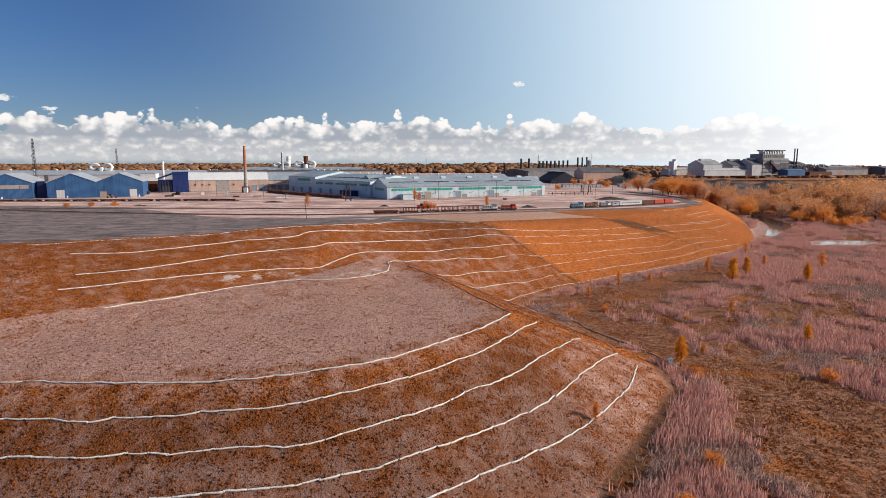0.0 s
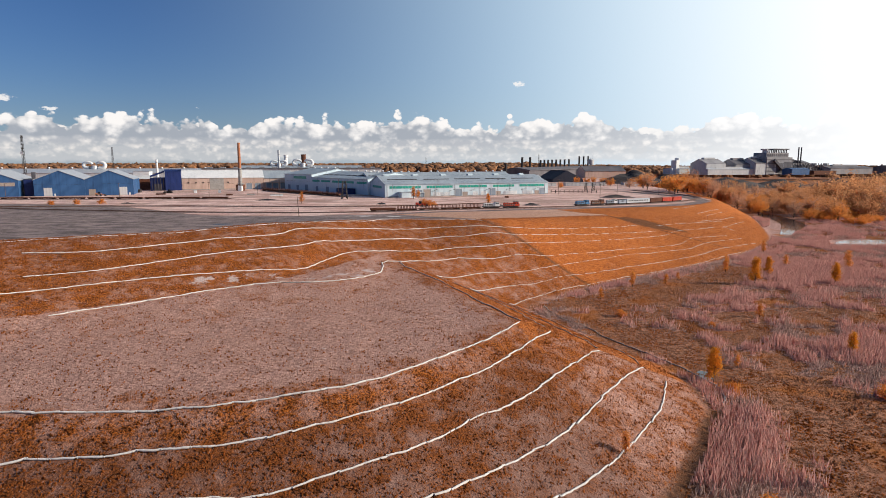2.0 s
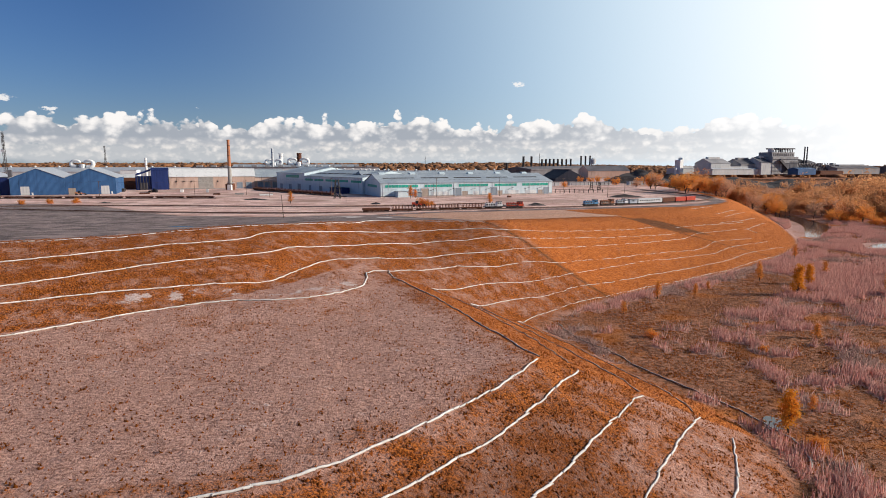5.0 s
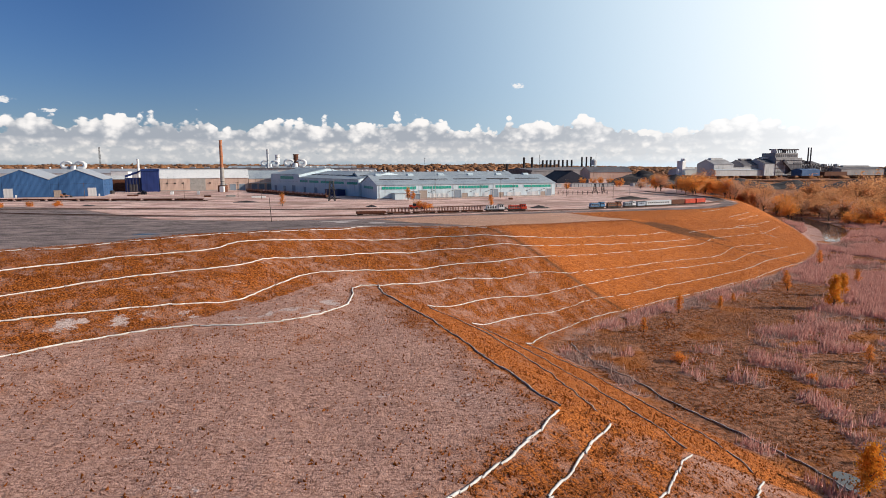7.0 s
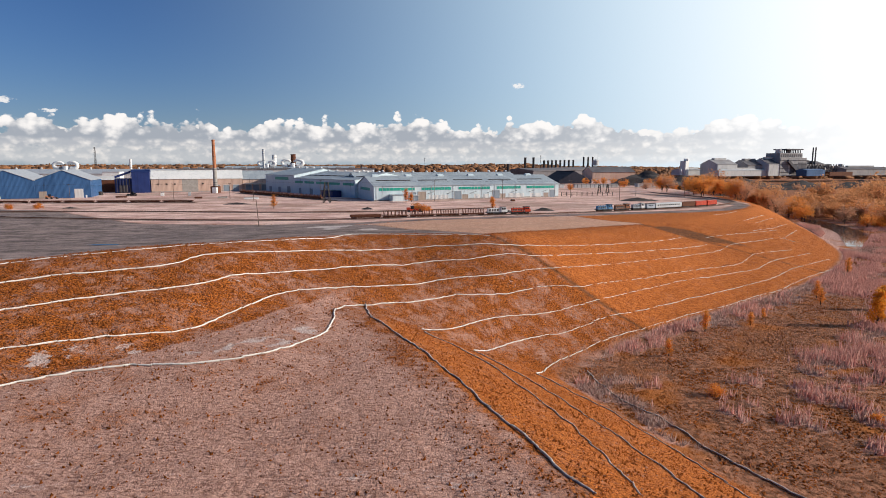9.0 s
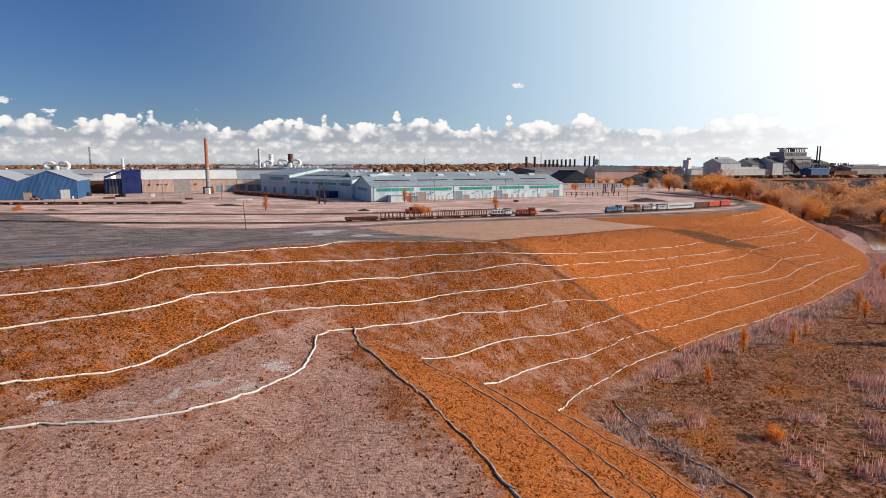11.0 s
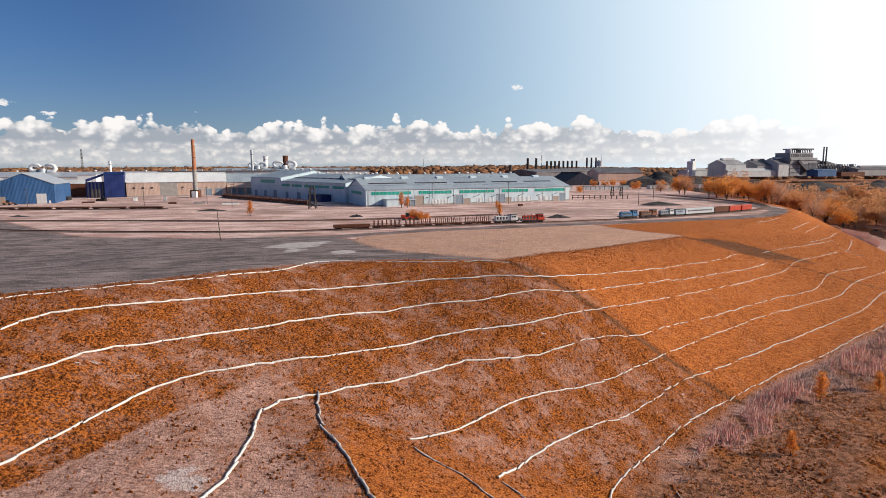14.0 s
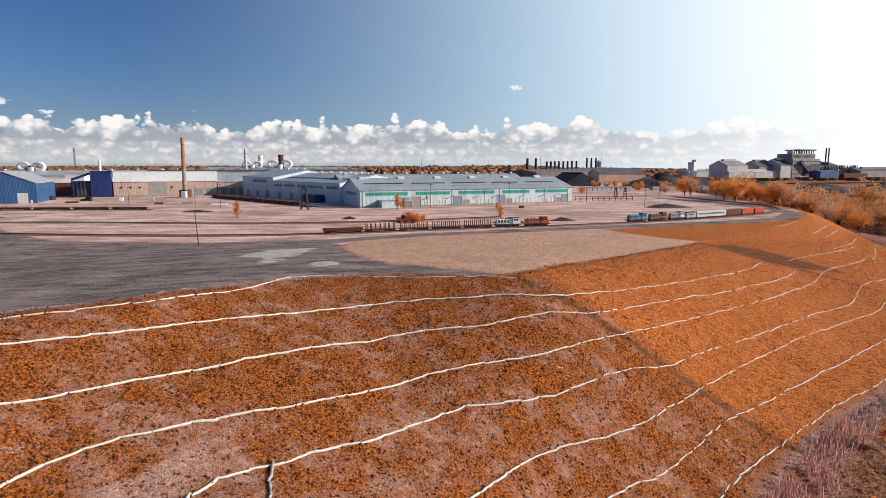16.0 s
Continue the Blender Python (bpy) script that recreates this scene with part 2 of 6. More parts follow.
M["coal"] = paint("coal_heap", (0.035, 0.03, 0.033), (0.08, 0.066, 0.06), 0.06, 0.95, 0, 0.8, 0.6)
# plant_grey and plant_dark are lightened: distance haze is put into their colour
M["plant_grey"] = cladding("weathered_hazed_plant_sheet", (0.25, 0.24, 0.245), (0.34, 0.325, 0.325), 2.5, 0.75)
M["plant_light"] = cladding("pale_plant_sheet", (0.48, 0.48, 0.48), (0.58, 0.57, 0.56), 2.5, 0.7)
M["plant_dark"] = cladding("dark_plant_sheet", (0.085, 0.08, 0.09), (0.14, 0.13, 0.14), 2.5, 0.8)
M["concrete"] = paint("stained_concrete", (0.30, 0.28, 0.26), (0.38, 0.36, 0.33), 0.3, 0.85)


def leaves(name, a, b, c, through_light=0.48):
    m = Nodes(name, 0.8)
    r = m.island()
    col = m.mix(m.ramp(r, 0.0, 0.7, False), a, b)
    col = m.mix(m.ramp(m.math("FRACT", m.math("MULTIPLY", r, 7.31)), 0.7, 1.0, False), col, c)
    n = m.noise(0.35, 3)
    col = m.mix(m.math("MULTIPLY", m.ramp(n, 0.35, 0.7), 0.5), col, tuple(0.72 * v for v in a))
    hue = m.mix(m.math("MULTIPLY", m.per_object(), 0.35), col, c)
    m.color(hue)
    m.b.inputs["Specular IOR Level"].default_value = 0.15
    m.b.inputs["Transmission Weight"].default_value = 0.0
    tr = m.add("ShaderNodeBsdfTranslucent")
    m.link(hue, tr.inputs["Color"])
    mx = m.add("ShaderNodeMixShader")
    mx.inputs[0].default_value = through_light
    out = m.t.nodes["Material Output"]
    m.link(m.b.outputs[0], mx.inputs[1])
    m.link(tr.outputs[0], mx.inputs[2])
    m.link(mx.outputs[0], out.inputs["Surface"])
    return m.mat


M["leaf_orange"] = leaves("orange_leaves", (0.76, 0.29, 0.06), (0.86, 0.36, 0.08), (0.62, 0.25, 0.09), 0.6)
M["leaf_brown"] = leaves("brown_leaves", (0.66, 0.31, 0.13), (0.78, 0.40, 0.18), (0.54, 0.27, 0.14), 0.6)
M["leaf_dull"] = leaves("dull_twigs", (0.60, 0.33, 0.20), (0.70, 0.41, 0.26), (0.50, 0.30, 0.21), 0.6)
M["leaf_yellow"] = leaves("yellow_leaves", (0.76, 0.31, 0.03), (0.86, 0.40, 0.05), (0.62, 0.22, 0.03))
M["reed"] = leaves("pink_reed", (0.86, 0.50, 0.43), (0.93, 0.66, 0.58), (0.70, 0.36, 0.30), 0.55)
M["reed_grey"] = leaves("grey_dead_reed", (0.54, 0.35, 0.29), (0.72, 0.55, 0.48), (0.42, 0.24, 0.19), 0.5)
M["weed"] = leaves("brown_weed", (0.46, 0.19, 0.085), (0.56, 0.21, 0.065), (0.38, 0.18, 0.12))
M["grass_orange"] = leaves("orange_grass", (0.36, 0.10, 0.018), (0.52, 0.150, 0.028), (0.17, 0.052, 0.016))
M["grass_dry"] = leaves("dry_mauve_grass", (0.40, 0.21, 0.16), (0.60, 0.36, 0.29), (0.22, 0.10, 0.07))


# ---- lie of the land ----
def vnoise(px, py, size, seed):
    """Smooth value noise of about the given size in metres, 0 to 1."""
    x, y = px / size, py / size
    x0, y0 = np.floor(x).astype(np.int64), np.floor(y).astype(np.int64)
    fx, fy = x - x0, y - y0
    fx, fy = fx * fx * (3 - 2 * fx), fy * fy * (3 - 2 * fy)

    def h(i, j):
        n = (i * 374761393 + j * 668265263 + seed * 974711) & 0x7FFFFFFF
        n = ((n ^ (n >> 13)) * 1274126177) & 0x7FFFFFFF
        return ((n ^ (n >> 16)) & 0xFFFF) / 65535.0
    a = h(x0, y0) * (1 - fx) + h(x0 + 1, y0) * fx
    b = h(x0, y0 + 1) * (1 - fx) + h(x0 + 1, y0 + 1) * fx
    return a * (1 - fy) + b * fy


def fractal(px, py, size, seed, octaves=4):
    total, amp, out = 0.0, 1.0, 0.0
    for k in range(octaves):
        out = out + amp * vnoise(px + 17.3 * k, py - 9.1 * k, size / 2 ** k, seed + k)
        total += amp
        amp *= 0.55
    return out / total


CREST = [(-420,100,12.5),(-137,152,12.3),(-106,168,12.2),(-72,190,11.8),(-52,204,11.3),(-36,222,10.2),(-24,243,9.7),(-9,250,9.5),(17,249,9.4),(27,264,8.4),(52,294,6),(80,328,3.6),(104,363,0.8),(150,412,0),(190,452,0),(224,492,0),(246,530,0),(270,640,0),(300,900,0)]
TOE = [(-420,-60),(-150,10),(-85,48),(-45,90),(-8,140),(30,191),(46,212),(60,225),(75,238),(97,251),(124,278),(148,298),(168,318),(204,361),(224,404),(240,441),(268,508),(310,620),(350,900)]
BENCH = [(-420,40),(-160,70),(-100,79),(-58,80),(-32,82.5),(-14,88),(-2,99.5),(11,116),(17,127.5),(14,132),(10,141),(0,166),(-10,190),(-14,197),(-40,215),(-200,215),(-420,160)]
WET = -15.3
FOLD = [(100,368),(108,352),(120,330),(134,306),(146,294)]
def smooth(line, times=2):
    pts = [tuple(map(float, p)) for p in line]
    for _ in range(times):
        out = [pts[0]]
        for a, b in zip(pts, pts[1:]):
            out.append(tuple(0.75*u+0.25*v for u, v in zip(a, b)))
            out.append(tuple(0.25*u+0.75*v for u, v in zip(a, b)))
        pts = out+[pts[-1]]
    return pts
CREST, TOE = smooth(CREST), smooth(TOE)
def seg(px, py, line):
    best = np.full(px.shape, 1e18); extra = np.zeros(px.shape); side = np.zeros(px.shape)
    for a, b in zip(line, line[1:]):
        dx, dy = b[0]-a[0], b[1]-a[1]
        t = np.clip(((px-a[0])*dx+(py-a[1])*dy)/(dx*dx+dy*dy), 0, 1)
        d = (px-a[0]-t*dx)**2+(py-a[1]-t*dy)**2
        near = d < best
        best = np.where(near, d, best)
        if len(a) > 2:
            extra = np.where(near, a[2]+t*(b[2]-a[2]), extra)
        side = np.where(near, dx*(py-a[1])-dy*(px-a[0]), side)
    return np.sqrt(best), extra, side
def inside(px, py, poly):
    r = np.zeros(px.shape, bool)
    for (x1, y1), (x2, y2) in zip(poly, poly[1:]+poly[:1]):
        c = (y1 > py) != (y2 > py)
        if y1 != y2:
            r ^= c & (px < (x2-x1)*(py-y1)/(y2-y1)+x1)
    return r
def step(a, b, v):
    t = np.clip((v-a)/(b-a), 0, 1); return t*t*(3-2*t)
def height_raw(px, py):
    dc, zc, side = seg(px, py, CREST)
    dt, _, tside = seg(px, py, TOE)
    f = dc/(dc+dt+1e-6)
    bank = step(2, 24, px)                       # the east bank is rounded over at the crest and eased out at the toe
    f = (1-bank)*f**(1.2+0.35*step(-30, -46, px))+bank*((1-step(96, 140, px))*f*f*(3-2*f)+step(96, 140, px)*f**1.28)
    slope = zc*(1-f)+WET*f
    slope = np.where(tside < 0, WET, slope)
    fold, _, _ = seg(px, py, FOLD)
    slope = slope-1.3*np.exp(-(fold/13.0)**2)*np.clip((slope-WET)/6, 0, 1)
    main = np.where(side > 0, zc*(1-step(0, 1, dc/150)), slope)
    main = main+1.35*np.exp(-(dc/9.0)**2)*step(-80, -58, px)*step(-22, -38, px)        # low lip along the crest, added to fit the camera's view
    de, _, _ = seg(px, py, BENCH+BENCH[:1])
    inn = inside(px, py, BENCH)
    bench = np.where(inn, 0.3+2*step(70, 45, dc)*step(-8, -30, px), 0.3-de/2.42)
    return np.maximum(np.maximum(main, bench), WET)
GX0, GY0, GS, GNX, GNY = -480.0, -60.0, 1.5, 601, 548
def height_grid():
    gx, gy = np.meshgrid(GX0+GS*np.arange(GNX), GY0+GS*np.arange(GNY))
    z = height_raw(gx.ravel(), gy.ravel()).reshape(GNY, GNX)
    for _ in range(4):
        p = np.pad(z, 1, mode="edge")
        z = (p[:-2, 1:-1]+p[2:, 1:-1]+p[1:-1, :-2]+p[1:-1, 2:]+2*z)/6
    return z
HG = height_grid()
def height(px, py):
    u, v = (px-GX0)/GS, (py-GY0)/GS
    ok = (u >= 0) & (v >= 0) & (u < GNX-1.01) & (v < GNY-1.01)
    uc, vc = np.clip(u, 0, GNX-1.01), np.clip(v, 0, GNY-1.01)
    i, j = uc.astype(int), vc.astype(int)
    a, b = uc-i, vc-j
    z = (HG[j, i]*(1-a)+HG[j, i+1]*a)*(1-b)+(HG[j+1, i]*(1-a)+HG[j+1, i+1]*a)*b
    if not ok.all():
        z = z.copy()
        z[~ok] = height_raw(px[~ok], py[~ok])
    return z


def masks(px, py):
    """What covers the ground: shares of asphalt, gravel, tan field, wetland, pale dust, and how orange the grass is."""
    dc, zc, side = seg(px, py, CREST)
    _, _, tside = seg(px, py, TOE)
    de, _, _ = seg(px, py, BENCH + BENCH[:1])
    inn = inside(px, py, BENCH)
    z = height(px, py)
    wob = (fractal(px, py, 9, 3) - 0.5) * 8
    on_top = side > 0
    plateau = np.where(on_top, np.clip((dc + wob * 0.35 - 1.0) / 2.0, 0, 1), 0)
    asphalt = soft_poly(px, py, ASPHALT, 1.5, wob * 0.6)
    road, _, _ = seg(px, py, ROAD)
    asphalt = np.maximum(asphalt, 1 - step(5.0, 8.0, road + wob * 0.25))
    asphalt = asphalt * plateau
    field = soft_poly(px, py, FIELD, 1.2, wob * 0.25) * plateau * (1 - asphalt)
    spur = soft_poly(px, py, SPUR, 2.0, wob * 0.4)
    gravel = plateau * (1 - asphalt) * (1 - field) * (1 - spur)
    wet = step(WET + 1.2, WET + 0.25, z)
    big = fractal(px, py, 14, 11, 5)
    mid = fractal(px, py, 2.6, 23, 4)
    patch = 0.18 * big + 0.82 * mid
    dr, _, dside = seg(px, py, DRAIN)
    right = step(-4, 4, px * 0.45 + py * 0.89 - 233)         # beyond the drain the sward is evenly orange
    bias = np.full(px.shape, 0.24)
    bias = np.where(right > 0.5, 0.42, bias)
    mound = (z < 0.28) & ~inn & (de < 40) & (z > WET + 0.1)
    face = mound & (px * 0.92 + py * 0.385 > 62) & (py - 0.27 * px < 196)
    flank = face * step(196, 185, py - 0.27 * px + wob * 0.8) * np.where((py > 128) | (px < 20), 1.0, 0.0)       # the smooth orange flank of the spur
    bias = np.where(mound & ~face, 0.14 - 0.08 * step(75, 60, py), bias)
    bias = np.where(mound & (z < -6) & (py < 132), -0.05, bias)
    bias = np.where(flank > 0, bias + (0.42 - bias) * flank, bias)
    bias = np.where(inn & (z < 2.35), -0.55 + 0.45 * step(9, 1.5, de) + 0.2 * step(30, 52, 110 - dc), bias)
    orange = np.clip((patch - 0.5) * 1.3 + 0.5 + bias, 0, 1)
    d4, _, _ = seg(px, py, PALE)
    pale = step(4.6, 1.0, d4) * step(0.40, 0.62, fractal(px, py, 2.5, 41)) * (~on_top)
    pale = np.maximum(pale, 0.5 * step(0.60, 0.74, fractal(px * 0.7, py, 3.0, 57, 4)) * step(0.5, 0.62, fractal(px, py, 16, 59, 2)) * (~on_top) * (wet < 0.5) * (right < 0.5))
    streak = 0.8 * step(0.55, 0.72, fractal(px * 0.35 + py * 0.12, py, 2.4, 77, 4)) * step(0.40, 0.6, fractal(px, py, 18, 79, 2)) * inn
    # dark brown ground: the drain, field edges, ditch and one patch
    dark_ground = np.maximum(step(1.2, 0.35, dr) * 0.85, soft_poly(px, py, DARK_PATCH, 1.5, wob * 0.5) * 0.85)
    dark_ground = np.maximum(dark_ground, 0.8 * step(1.1, 0.3, seg(px, py, FIELD_EDGE)[0] + wob * 0.08))
    dark_ground = np.maximum(dark_ground, 0.8 * step(1.0, 0.2, seg(px, py, FIELD[9:15])[0] + wob * 0.1))
    dark_ground = np.maximum(dark_ground, 0.9 * step(3.2, 1.2, seg(px, py, DITCH)[0] + wob * 0.2))
    # darker tone over the near south slope: its shade put into the colour
    shade_brown = np.where(~inn & (z < 0.6) & (py < 150), step(1, 9, de) * step(72, 52, px * 0.92 + py * 0.385), 0.0)
    dried = np.maximum(soft_poly(px, py, DRIED, 3.0, wob * 1.6), 0.8 * step(5.0, 1.5, np.hypot(px + 21, (py - 265) * 0.5) + wob * 0.6))
    dried = np.maximum(dried, 0.8 * step(5.5, 1.0, np.where(on_top, dc, 99) + wob * 0.7) * step(6, -8, px)) * plateau
    return dict(dried=dried, shade_brown=shade_brown, dark_ground=dark_ground, asphalt=asphalt, gravel=gravel, tan=field, wet=wet, pale=np.maximum(pale, 0.6 * streak), orange=np.where(spur > 0.5, np.maximum(orange, 0.8), orange), spur=np.maximum(spur, np.where(on_top, 0, np.maximum(0.75 * right, 0.6 * flank)) * (wet < 0.5)))


def soft_poly(px, py, poly, soft, wob):
    d, _, _ = seg(px, py, poly + poly[:1])
    s = np.where(inside(px, py, poly), d, -d) + wob
    return np.clip(s / (2 * soft) + 0.5, 0, 1)


ASPHALT = [(-420, 90), (-137, 150), (-72, 188), (-36, 220), (-24, 242), (-13, 249), (16, 250.5), (2.5, 258), (-8, 265), (-14, 274), (-20, 291), (-26.6, 319), (-30, 345), (-42, 372), (-88, 366), (-135, 365), (-170, 390), (-250, 460), (-420, 490)]
ROAD = [(-200, 372), (-84, 360), (-40, 366), (0, 386), (60, 413), (119, 436), (165, 452), (200, 472), (222, 500), (232, 545), (228, 600), (205, 680)]
FIELD = [(-26, 366), (9, 391), (47, 406), (79, 408), (88.5, 379), (102, 357), (70, 305), (45, 277), (28, 258), (17.5, 251), (2.5, 258.5), (-8.2, 266), (-14.1, 274.7), (-20.3, 291.8), (-27, 319), (-29, 345)]
SPUR = [(102, 357), (88.5, 379), (79, 410), (119, 430), (165, 446), (198, 462), (222, 490), (240, 530), (260, 640), (290, 640), (270, 520), (200, 420)]
DRAIN = [(17.2, 250.5), (22, 246), (29, 243.5), (38, 240.5), (47, 237.5), (55, 234), (60, 229.5)]
DARK_PATCH = [(90, 378), (101, 358.5), (113, 363), (122, 359), (130, 351), (142, 340), (126, 338), (112, 341), (101, 351)]
FIELD_EDGE = [(79, 408), (88.5, 378.5), (101.8, 357), (112, 345), (125, 337), (142, 322), (160, 316)]
DRIED = [(-44, 285), (-46, 314), (-35, 317), (-32, 287), (-33.5, 268)]
DITCH = [(26, 72), (36, 87), (48, 105), (54, 114)]
PALE = [(-62, 150), (-44, 160), (-33, 163), (-24, 168), (-20, 176)]


def reed_share(px, py):
    """Thickness of the reed beds, 0 to 1: drifts with open lanes between them."""
    d, _, _ = seg(px, py, TOE)
    edge, _, _ = seg(px, py, BENCH + BENCH[:1])
    beds = fractal(px * 0.9 + 30, py * 0.55, 26, 131, 4)
    fine = fractal(px, py, 5, 141, 3)
    near_bank = step(44, 37.5, edge) * step(90, 112, py + 0.0 * px)
    share = step(0.42, 0.48, 0.62 * beds + 0.38 * fine)
    bare = step(40, 52, edge) * step(62, 48, edge) * step(140, 110, py)          # open orange meadow close by
    meadow = soft_poly(px, py, [(58, 60), (50, 100), (62, 128), (68, 134), (80, 132), (96, 116), (104, 60)], 6, (fine - 0.5) * 30)
    lawn = soft_poly(px, py, [(38, 205), (62, 226), (95, 248), (135, 282), (150, 268), (112, 226), (84, 204), (62, 196), (46, 196)], 4, (fine - 0.5) * 16)
    strip = soft_poly(px, py, [(40, 190), (47, 165), (54, 148), (60, 132), (66, 136), (58, 160), (50, 190)], 1.5, (fine - 0.5) * 6)
    fringe = soft_poly(px, py, [(26, 68), (42, 90), (56, 112), (61, 122), (64, 119), (57, 100), (42, 78), (28, 60)], 2, (fine - 0.5) * 5)
    return np.clip(np.maximum(share * (1 - meadow) * (1 - lawn) * (1 - strip), fringe), 0, 1)


def spaced(parts):
    out = []
    for a, b, n in parts:
        out.extend(np.linspace(a, b, n, endpoint=False))
    return np.array(out)


def build_ground():
    xs = spaced([(-4700, -900, 26), (-900, -420, 40), (-420, -120, 150), (-120, 140, 330), (140, 320, 130), (320, 900, 80), (900, 4701, 28)])
    ys = spaced([(-600, 20, 30), (20, 300, 360), (300, 560, 170), (560, 1000, 60), (1000, 4901, 40)])
    gx, gy = np.meshgrid(xs, ys)
    px, py = gx.ravel(), gy.ravel()
    z = height(px, py)
    mk = masks(px, py)
    mk["litter"] = mk["wet"] * reed_share(px, py) * (px > 20) * (py < 560)
    dc, _, side = seg(px, py, CREST)
    rough = (fractal(px, py, 3.0, 5, 4) - 0.5)
    lump = (fractal(px, py, 25.0, 8, 3) - 0.5)
    slope_amp = np.where(side > 0, 0.12, 0.42)
    z = z + rough * slope_amp + lump * np.where(side > 0, 0.25, 0.7) * (1 - mk["wet"])
    z = z - 0.12 * step(1.6, 0.3, seg(px, py, DRAIN)[0])
    z = z + np.where(py > 1400, (fractal(px, py, 900, 71, 3) - 0.3) * 22 * step(1400, 4500, py), 0)
    n, m = len(xs), len(ys)
    idx = np.arange(n * m).reshape(m, n)
    quads = np.stack([idx[:-1, :-1], idx[:-1, 1:], idx[1:, 1:], idx[1:, :-1]], -1).reshape(-1, 4)
    me = bpy.data.meshes.new("ground")
    me.vertices.add(n * m)
    me.vertices.foreach_set("co", np.stack([px, py, z], -1).ravel())
    me.loops.add(quads.size)
    me.loops.foreach_set("vertex_index", quads.ravel())
    me.polygons.add(len(quads))
    me.polygons.foreach_set("loop_start", np.arange(0, quads.size, 4))
    me.polygons.foreach_set("use_smooth", np.ones(len(quads), bool))
    me.update(calc_edges=True)
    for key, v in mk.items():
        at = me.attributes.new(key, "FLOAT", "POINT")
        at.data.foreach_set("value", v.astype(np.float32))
    ob = new("ground", me)
    tagged(ob, "rolling ground with orange grass slopes, asphalt yard and marsh", "ground", kind="structure")

    g = Nodes("ground_cover", 0.95)
    g.b.inputs["Specular IOR Level"].default_value = 0.08
    fine = g.noise(3.4, 4, 0.72)
    hair = g.noise(2.6, 5, 0.78, (0.5, 1.0, 1.0))
    mid = g.noise(0.8, 5, 0.65)
    big = g.noise(0.06, 5, 0.6)
    combed = g.noise(1.6, 4, 0.6, (0.35, 1.0, 1.0))
    orange = g.mix(g.ramp(fine, 0.40, 0.60), (0.07, 0.018, 0.006), (0.50, 0.145, 0.026))
    orange = g.mix(g.math("MULTIPLY", g.ramp(combed, 0.5, 0.72), 0.5), orange, (0.17, 0.055, 0.018))
    dry = g.mix(g.ramp(hair, 0.36, 0.62), (0.26, 0.125, 0.09), (0.62, 0.365, 0.285))
    dry = g.mix(g.math("MULTIPLY", g.ramp(mid, 0.45, 0.7), 0.5), dry, (0.49, 0.28, 0.215))
    # near slope's shade mixed into both grass colours as a darker brown
    orange = g.mix(g.math("MULTIPLY", g.attr("shade_brown"), 0.65), orange, (0.13, 0.042, 0.016))
    dry = g.mix(g.math("MULTIPLY", g.attr("shade_brown"), 0.65), dry, (0.19, 0.105, 0.08))
    f = g.math("ADD", g.attr("orange"), g.math("MULTIPLY", g.math("SUBTRACT", g.math("ADD", g.math("MULTIPLY", hair, 0.55), g.math("MULTIPLY", mid, 0.45)), 0.5), 2.8))
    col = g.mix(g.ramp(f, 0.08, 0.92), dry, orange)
    pale = g.mix(g.ramp(fine, 0.35, 0.65), (0.44, 0.33, 0.30), (0.62, 0.52, 0.49))
    pf = g.math("ADD", g.attr("pale"), g.math("MULTIPLY", g.math("SUBTRACT", g.math("ADD", g.math("MULTIPLY", mid, 0.4), g.math("MULTIPLY", hair, 0.6)), 0.5), 3.6))
    col = g.mix(g.math("MULTIPLY", g.ramp(pf, 0.50, 0.95), 0.85), col, pale)
    wet = g.mix(g.ramp(mid, 0.38, 0.62), (0.15, 0.065, 0.035), (0.40, 0.18, 0.105))
    wet = g.mix(g.math("MULTIPLY", g.ramp(big, 0.5, 0.66), 0.8), wet, (0.44, 0.14, 0.03))
    litter = g.mix(g.ramp(hair, 0.36, 0.62), (0.30, 0.15, 0.12), (0.68, 0.43, 0.37))
    wet = g.mix(g.math("MULTIPLY", g.attr("litter"), 0.85), wet, litter)
    col = g.mix(g.attr("wet"), col, wet)
    # lighter combed sward, with the sun-facing spur's brightness put into the colour
    spur = g.mix(g.ramp(g.math("ADD", g.math("MULTIPLY", combed, 0.4), g.math("MULTIPLY", fine, 0.6)), 0.40, 0.60), (0.25, 0.066, 0.017), (0.72, 0.225, 0.055))
    col = g.mix(g.math("MULTIPLY", g.attr("spur"), 0.85), col, spur)
    col = g.mix(g.attr("dark_ground"), col, g.mix(g.ramp(mid, 0.35, 0.65), (0.075, 0.035, 0.02), (0.17, 0.075, 0.035)))
    tan = g.mix(g.ramp(combed, 0.35, 0.68), (0.50, 0.26, 0.17), (0.78, 0.49, 0.36))
    tan = g.mix(g.math("MULTIPLY", g.ramp(big, 0.4, 0.7), 0.4), tan, (0.36, 0.23, 0.18))
    col = g.mix(g.attr("tan"), col, tan)
    tracks = g.noise(0.06, 8, 0.72, (0.55, 1.3, 1))
    gravel = g.mix(g.ramp(tracks, 0.40, 0.62), (0.52, 0.31, 0.26), (0.84, 0.60, 0.52))
    gravel = g.mix(g.math("MULTIPLY", g.ramp(g.noise(0.13, 8, 0.75, (0.5, 1.4, 1)), 0.54, 0.64), 0.75), gravel, (0.25, 0.14, 0.10))
    gravel = g.mix(g.math("MULTIPLY", g.ramp(g.noise(0.9, 5, 0.75), 0.5, 0.7), 0.45), gravel, (0.27, 0.165, 0.13))
